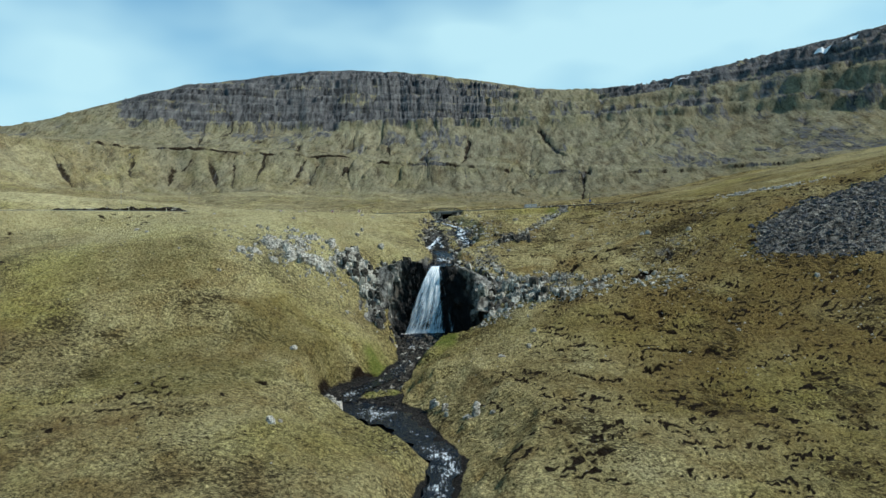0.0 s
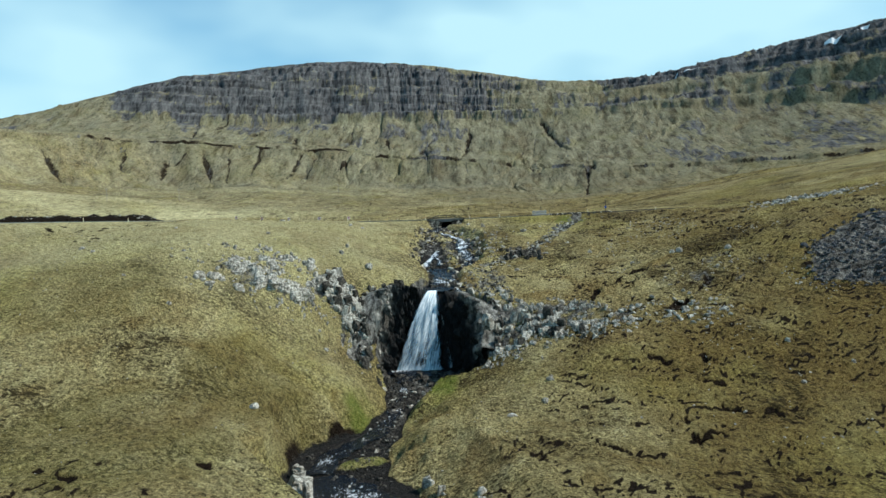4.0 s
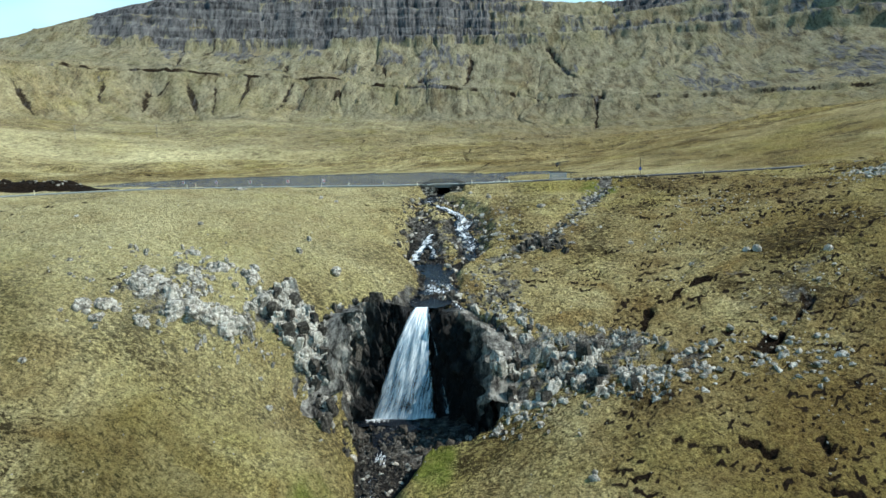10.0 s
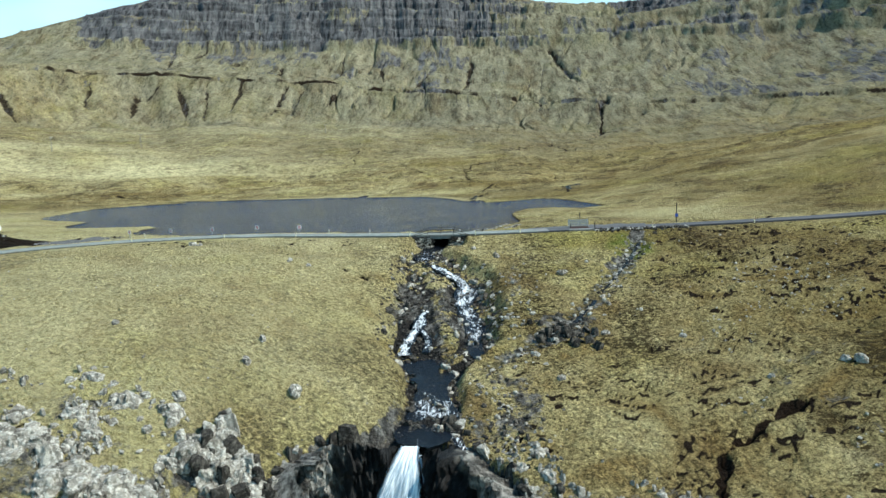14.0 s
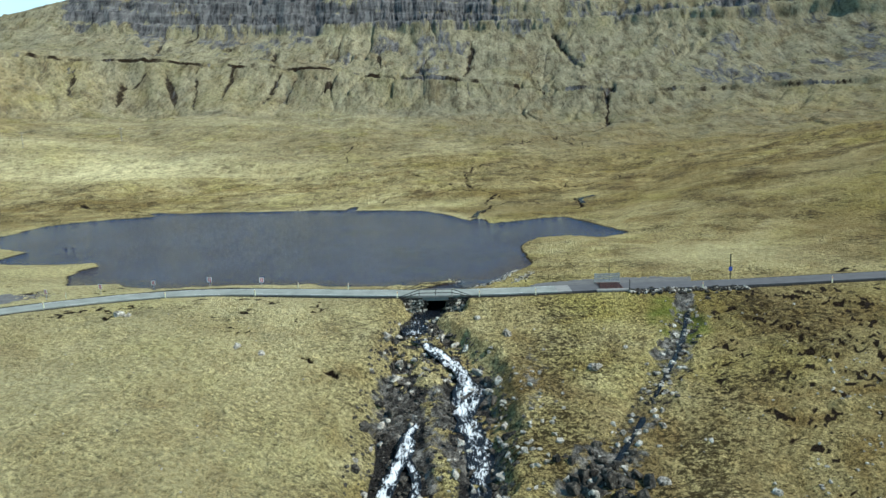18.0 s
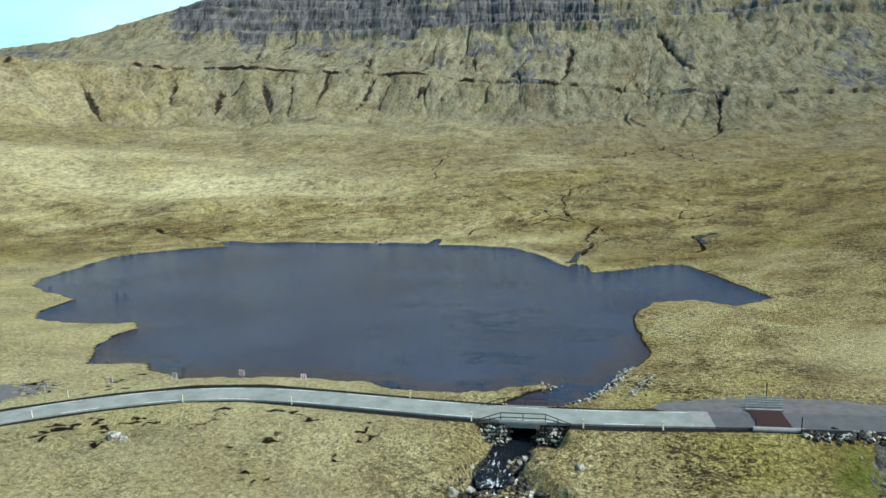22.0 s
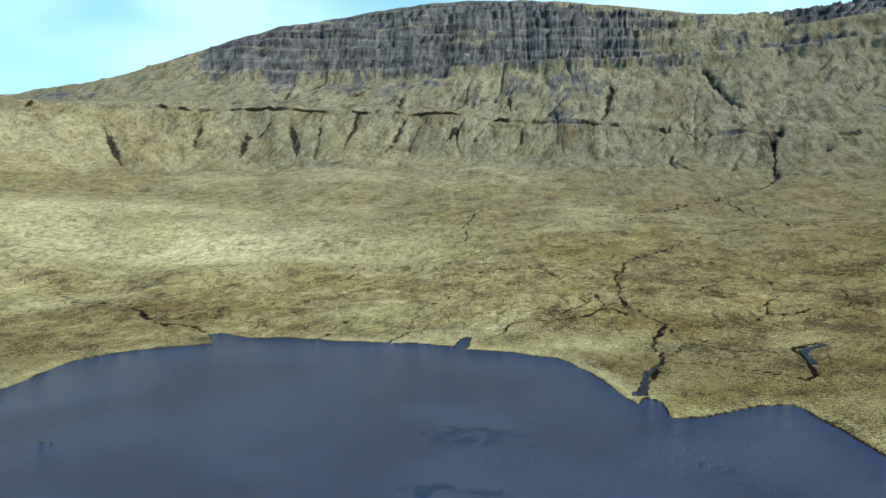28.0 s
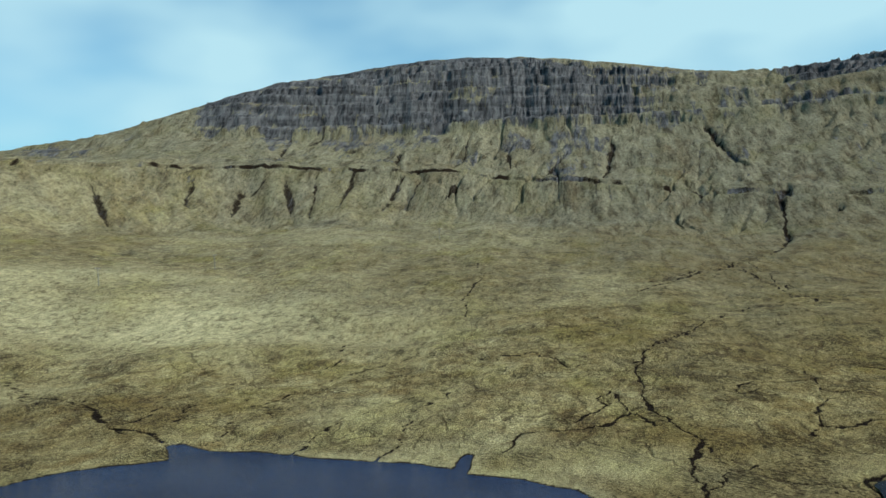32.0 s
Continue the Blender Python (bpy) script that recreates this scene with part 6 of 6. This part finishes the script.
tagged(part("marker_pole", bar((28.5, 209.2, height(28.5, 209.2) - 0.2), (28.5, 209.2, height(28.5, 209.2) + 2.7), 0.06), STEEL), "thin dark pole behind the barrier panel", "pole")


def chevron_sign():
    """A bend marker: a white board with dark red arrowheads on a post."""
    sign = new("chevron_sign")
    part("post", bar((0, 0, -0.2), (0, 0, 1.15), 0.035), GALVANISED, sign)
    board = part("board", box(bmesh.new(), -0.36, -0.05, 0.85, 0.36, -0.02, 1.55, 0.01), WHITE, sign, "white board")
    for dx in (-0.13, 0.15):
        bm = bmesh.new()
        for s in (1, -1):
            pts = ((dx - 0.12, 1.2), (dx + 0.03, 1.2), (dx + 0.15, 1.2 + s * 0.3), (dx, 1.2 + s * 0.3))
            front = [bm.verts.new((x, -0.062, z)) for x, z in pts]
            rear = [bm.verts.new((x, -0.052, z)) for x, z in pts]
            bm.faces.new(front if s < 0 else front[::-1])
            for i in range(4):
                bm.faces.new((front[i], front[(i + 1) % 4], rear[(i + 1) % 4], rear[i]))
        part("arrowhead", bm, RED, board, "red arrowhead")
    return tagged(sign, "white bend marker with red arrowheads beside the road", "road sign", "bend markers")


first = chevron_sign()
SIGNS = ((-53.7, 201.6, 28), (-48.1, 206.1, 22), (-41.4, 209.3, 12), (-33.4, 211.3, 4), (-25.0, 210.9, -4))
for k, (x, y, turn) in enumerate(SIGNS):
    m = pose(x, y, height(x, y), 0, rng.uniform(-3, 3), -turn)
    if k == 0:
        first.matrix_world = m
    else:
        copy_thing(first, m)


def marker_post():
    post = new("marker_post")
    bm = box(bmesh.new(), -0.07, -0.05, -0.2, 0.07, 0.05, 0.95, 0.015)
    part("shaft", bm, POST_PAINT, post)
    part("reflector", box(bmesh.new(), -0.045, -0.062, 0.72, 0.045, -0.048, 0.86), RED, post, "red reflector")
    return tagged(post, "short pale roadside marker post in the grass", "marker post", "roadside marker posts")


first_post = marker_post()
POSTS = ((-50.6, 196.0), (-24.2, 205.0), (16.9, 202.3), (8.9, 202.2), (-2.9, 202.9), (-51.4, 202.6), (-19.1, 210.2), (40.2, 202.3), (-11.0, 208.8), (-37.0, 203.4), (-76.0, 167.0), (-70.0, 175.0), (58.0, 202.6))
for k, (x, y) in enumerate(POSTS):
    m = pose(x, y, height(x, y), rng.uniform(-4, 4), rng.uniform(-5, 5), rng.uniform(-20, 20))
    if k == 0:
        first_post.matrix_world = m
    else:
        copy_thing(first_post, m)

sign = tagged(new("road_sign"), "tall dark post with a small blue sign", "road sign")
sz = height(46.0, 208.0)
part("post", bar((46.0, 208.0, sz - 0.2), (46.0, 208.0, sz + 3.7), 0.07), STEEL, sign)
part("plate", box(bmesh.new(), 45.75, 207.9, sz + 1.2, 46.25, 207.94, sz + 1.8, 0.01), BLUE, sign, "small blue plate")


def power_pole():
    pole = new("power_pole")
    bm = bmesh.new()
    bmesh.ops.create_cone(bm, cap_ends=True, segments=10, radius1=0.20, radius2=0.13, depth=9.6)
    bmesh.ops.translate(bm, vec=(0, 0, 4.2), verts=bm.verts)
    part("mast", bm, TIMBER, pole)
    part("crossarm", box(bmesh.new(), -1.1, -0.08, 8.3, 1.1, 0.08, 8.5, 0.02), TIMBER, pole)
    for x in (-0.95, 0.0, 0.95):
        bm = bmesh.new()
        bmesh.ops.create_cone(bm, cap_ends=True, segments=8, radius1=0.07, radius2=0.04, depth=0.3)
        bmesh.ops.translate(bm, vec=(x, 0, 8.65), verts=bm.verts)
        part("insulator", bm, WHITE, pole)
    return tagged(pole, "pale weathered wooden power pole on the moor", "power pole", "power line poles")


first_pole = power_pole()
for k, (x, y) in enumerate(((-217, 551), (-239, 484), (39, 877), (154, 870), (-120, 700))):
    m = pose(x, y, height(x, y) - 0.2, 0, 0, 35)
    if k == 0:
        first_pole.matrix_world = m
    else:
        copy_thing(first_pole, m)

# stone bank of the outlet, and the wall that holds the road by the side stream
bank = outcrop("pale rubble bank along the lake outlet", "stone bank", "stone_bank")
for _ in range(260):
    u = rng.random()
    x, y = np.interp(u, [0, 0.25, 0.5, 0.75, 1], [7.4, 9.2, 11.6, 13.2, 14.8]), np.interp(u, [0, 0.25, 0.5, 0.75, 1], [209.6, 211.6, 214.6, 218.6, 224.0])
    lay(bank, DARK[:3] + PALE[:3] + SMALL, x + rng.gauss(0.4, 0.45), y + rng.gauss(0, 0.45), rng.uniform(0.28, 0.62), 0.2)
for _ in range(60):
    u = rng.random()
    lay(bank, DARK[:2] + PALE[:3] + SMALL, 14.6 + 3.2 * u + rng.gauss(0, 0.4), 212.2 + 7.2 * u + rng.gauss(0, 0.5), rng.uniform(0.25, 0.6), 0.25)
holding = outcrop("dark rubble wall holding up the road edge", "stone wall", "retaining_wall")
for _ in range(280):
    x = rng.uniform(30, 46)
    lay(holding, DARK[:6] + SMALL[:2], x, 201.7 + rng.gauss(0, 0.5), rng.uniform(0.35, 0.85), 0.2)
spit = outcrop("small stones at the tip of the turf spit", "stones", "loose_stones")
for _ in range(40):
    lay(spit, SMALL + DARK[:2], 5.4 + rng.gauss(0, 0.8), 214.8 + rng.gauss(0, 0.9), rng.uniform(0.25, 0.6), 0.25)

# bank of bare peat by the lay-by, with rubble on it
rubble = outcrop("brown rubble on a bare peat bank beside the road", "stones", "peat_bank_rubble")
for _ in range(120):
    u = rng.random()
    lay(rubble, SMALL_DARK + DARK[:2] + SMALL, -73 - 40 * u + rng.gauss(0, 1.5), 195.5 - 3 * u + rng.gauss(0, 2.0), rng.uniform(0.3, 0.9), 0.25)
bale_bm = bmesh.new()
bmesh.ops.create_cone(bale_bm, cap_ends=True, segments=28, radius1=0.65, radius2=0.65, depth=2.2)
bmesh.ops.bevel(bale_bm, geom=[e for e in bale_bm.edges if len({round(v.co.z, 2) for v in e.verts}) == 1], offset=0.12, segments=2, affect="EDGES")
bale = part("wrapped_bale", bale_bm, WHITE)
bale.matrix_world = pose(-97.0, 227.4, height(-97.0, 227.4) + 0.6, 0, 90, 20)
tagged(bale, "white plastic-wrapped bale lying in the pasture", "bale")

# last snow under the ridge
for cx, cy, rx, ry, turn in ((533, 1034, 11, 2.2, -0.45), (556, 1018, 5, 1.8, -0.4), (372, 1152, 12, 2.0, -0.4), (344, 1164, 9, 1.5, -0.3), (580, 1040, 6, 1.8, -0.5)):
    ob = flat_patch("snow_patch", cx, cy, rx, ry, SNOW, "patch of old snow under the ridge", turn, 0.9)
    ob["category"], ob["kind"], ob["group"] = "snow", "stuff", "snow patches"

revetment = outcrop("pale rubble stones packed beside the bridge opening", "rubble", "stone_revetment")
for side in (-1, 1):
    for row in range(6):
        for k in range(8):
            x, z0 = 2.55 + side * (1.75 + 0.42 * k + rng.gauss(0, 0.07)), -1.75 + 0.38 * row
            if z0 < 0.35 - 0.05 * k:
                lay(revetment, DARK[:4] + SMALL[:4] + PALE[:2], x, 202.62 - 0.06 * (6 - row) + rng.gauss(0, 0.06), rng.uniform(0.44, 0.62), 0.35, 35, z=z0)
for _ in range(70):
    y = rng.uniform(193, 202)
    x = float(np.interp(y, [191.5, 197, 203], [1.5, 0.4, 2.4])) + rng.choice((-1, 1)) * rng.uniform(1.1, 2.6)
    lay(revetment, DARK[:4] + PALE[:3], x, y, rng.uniform(0.3, 0.9), 0.3, 30)
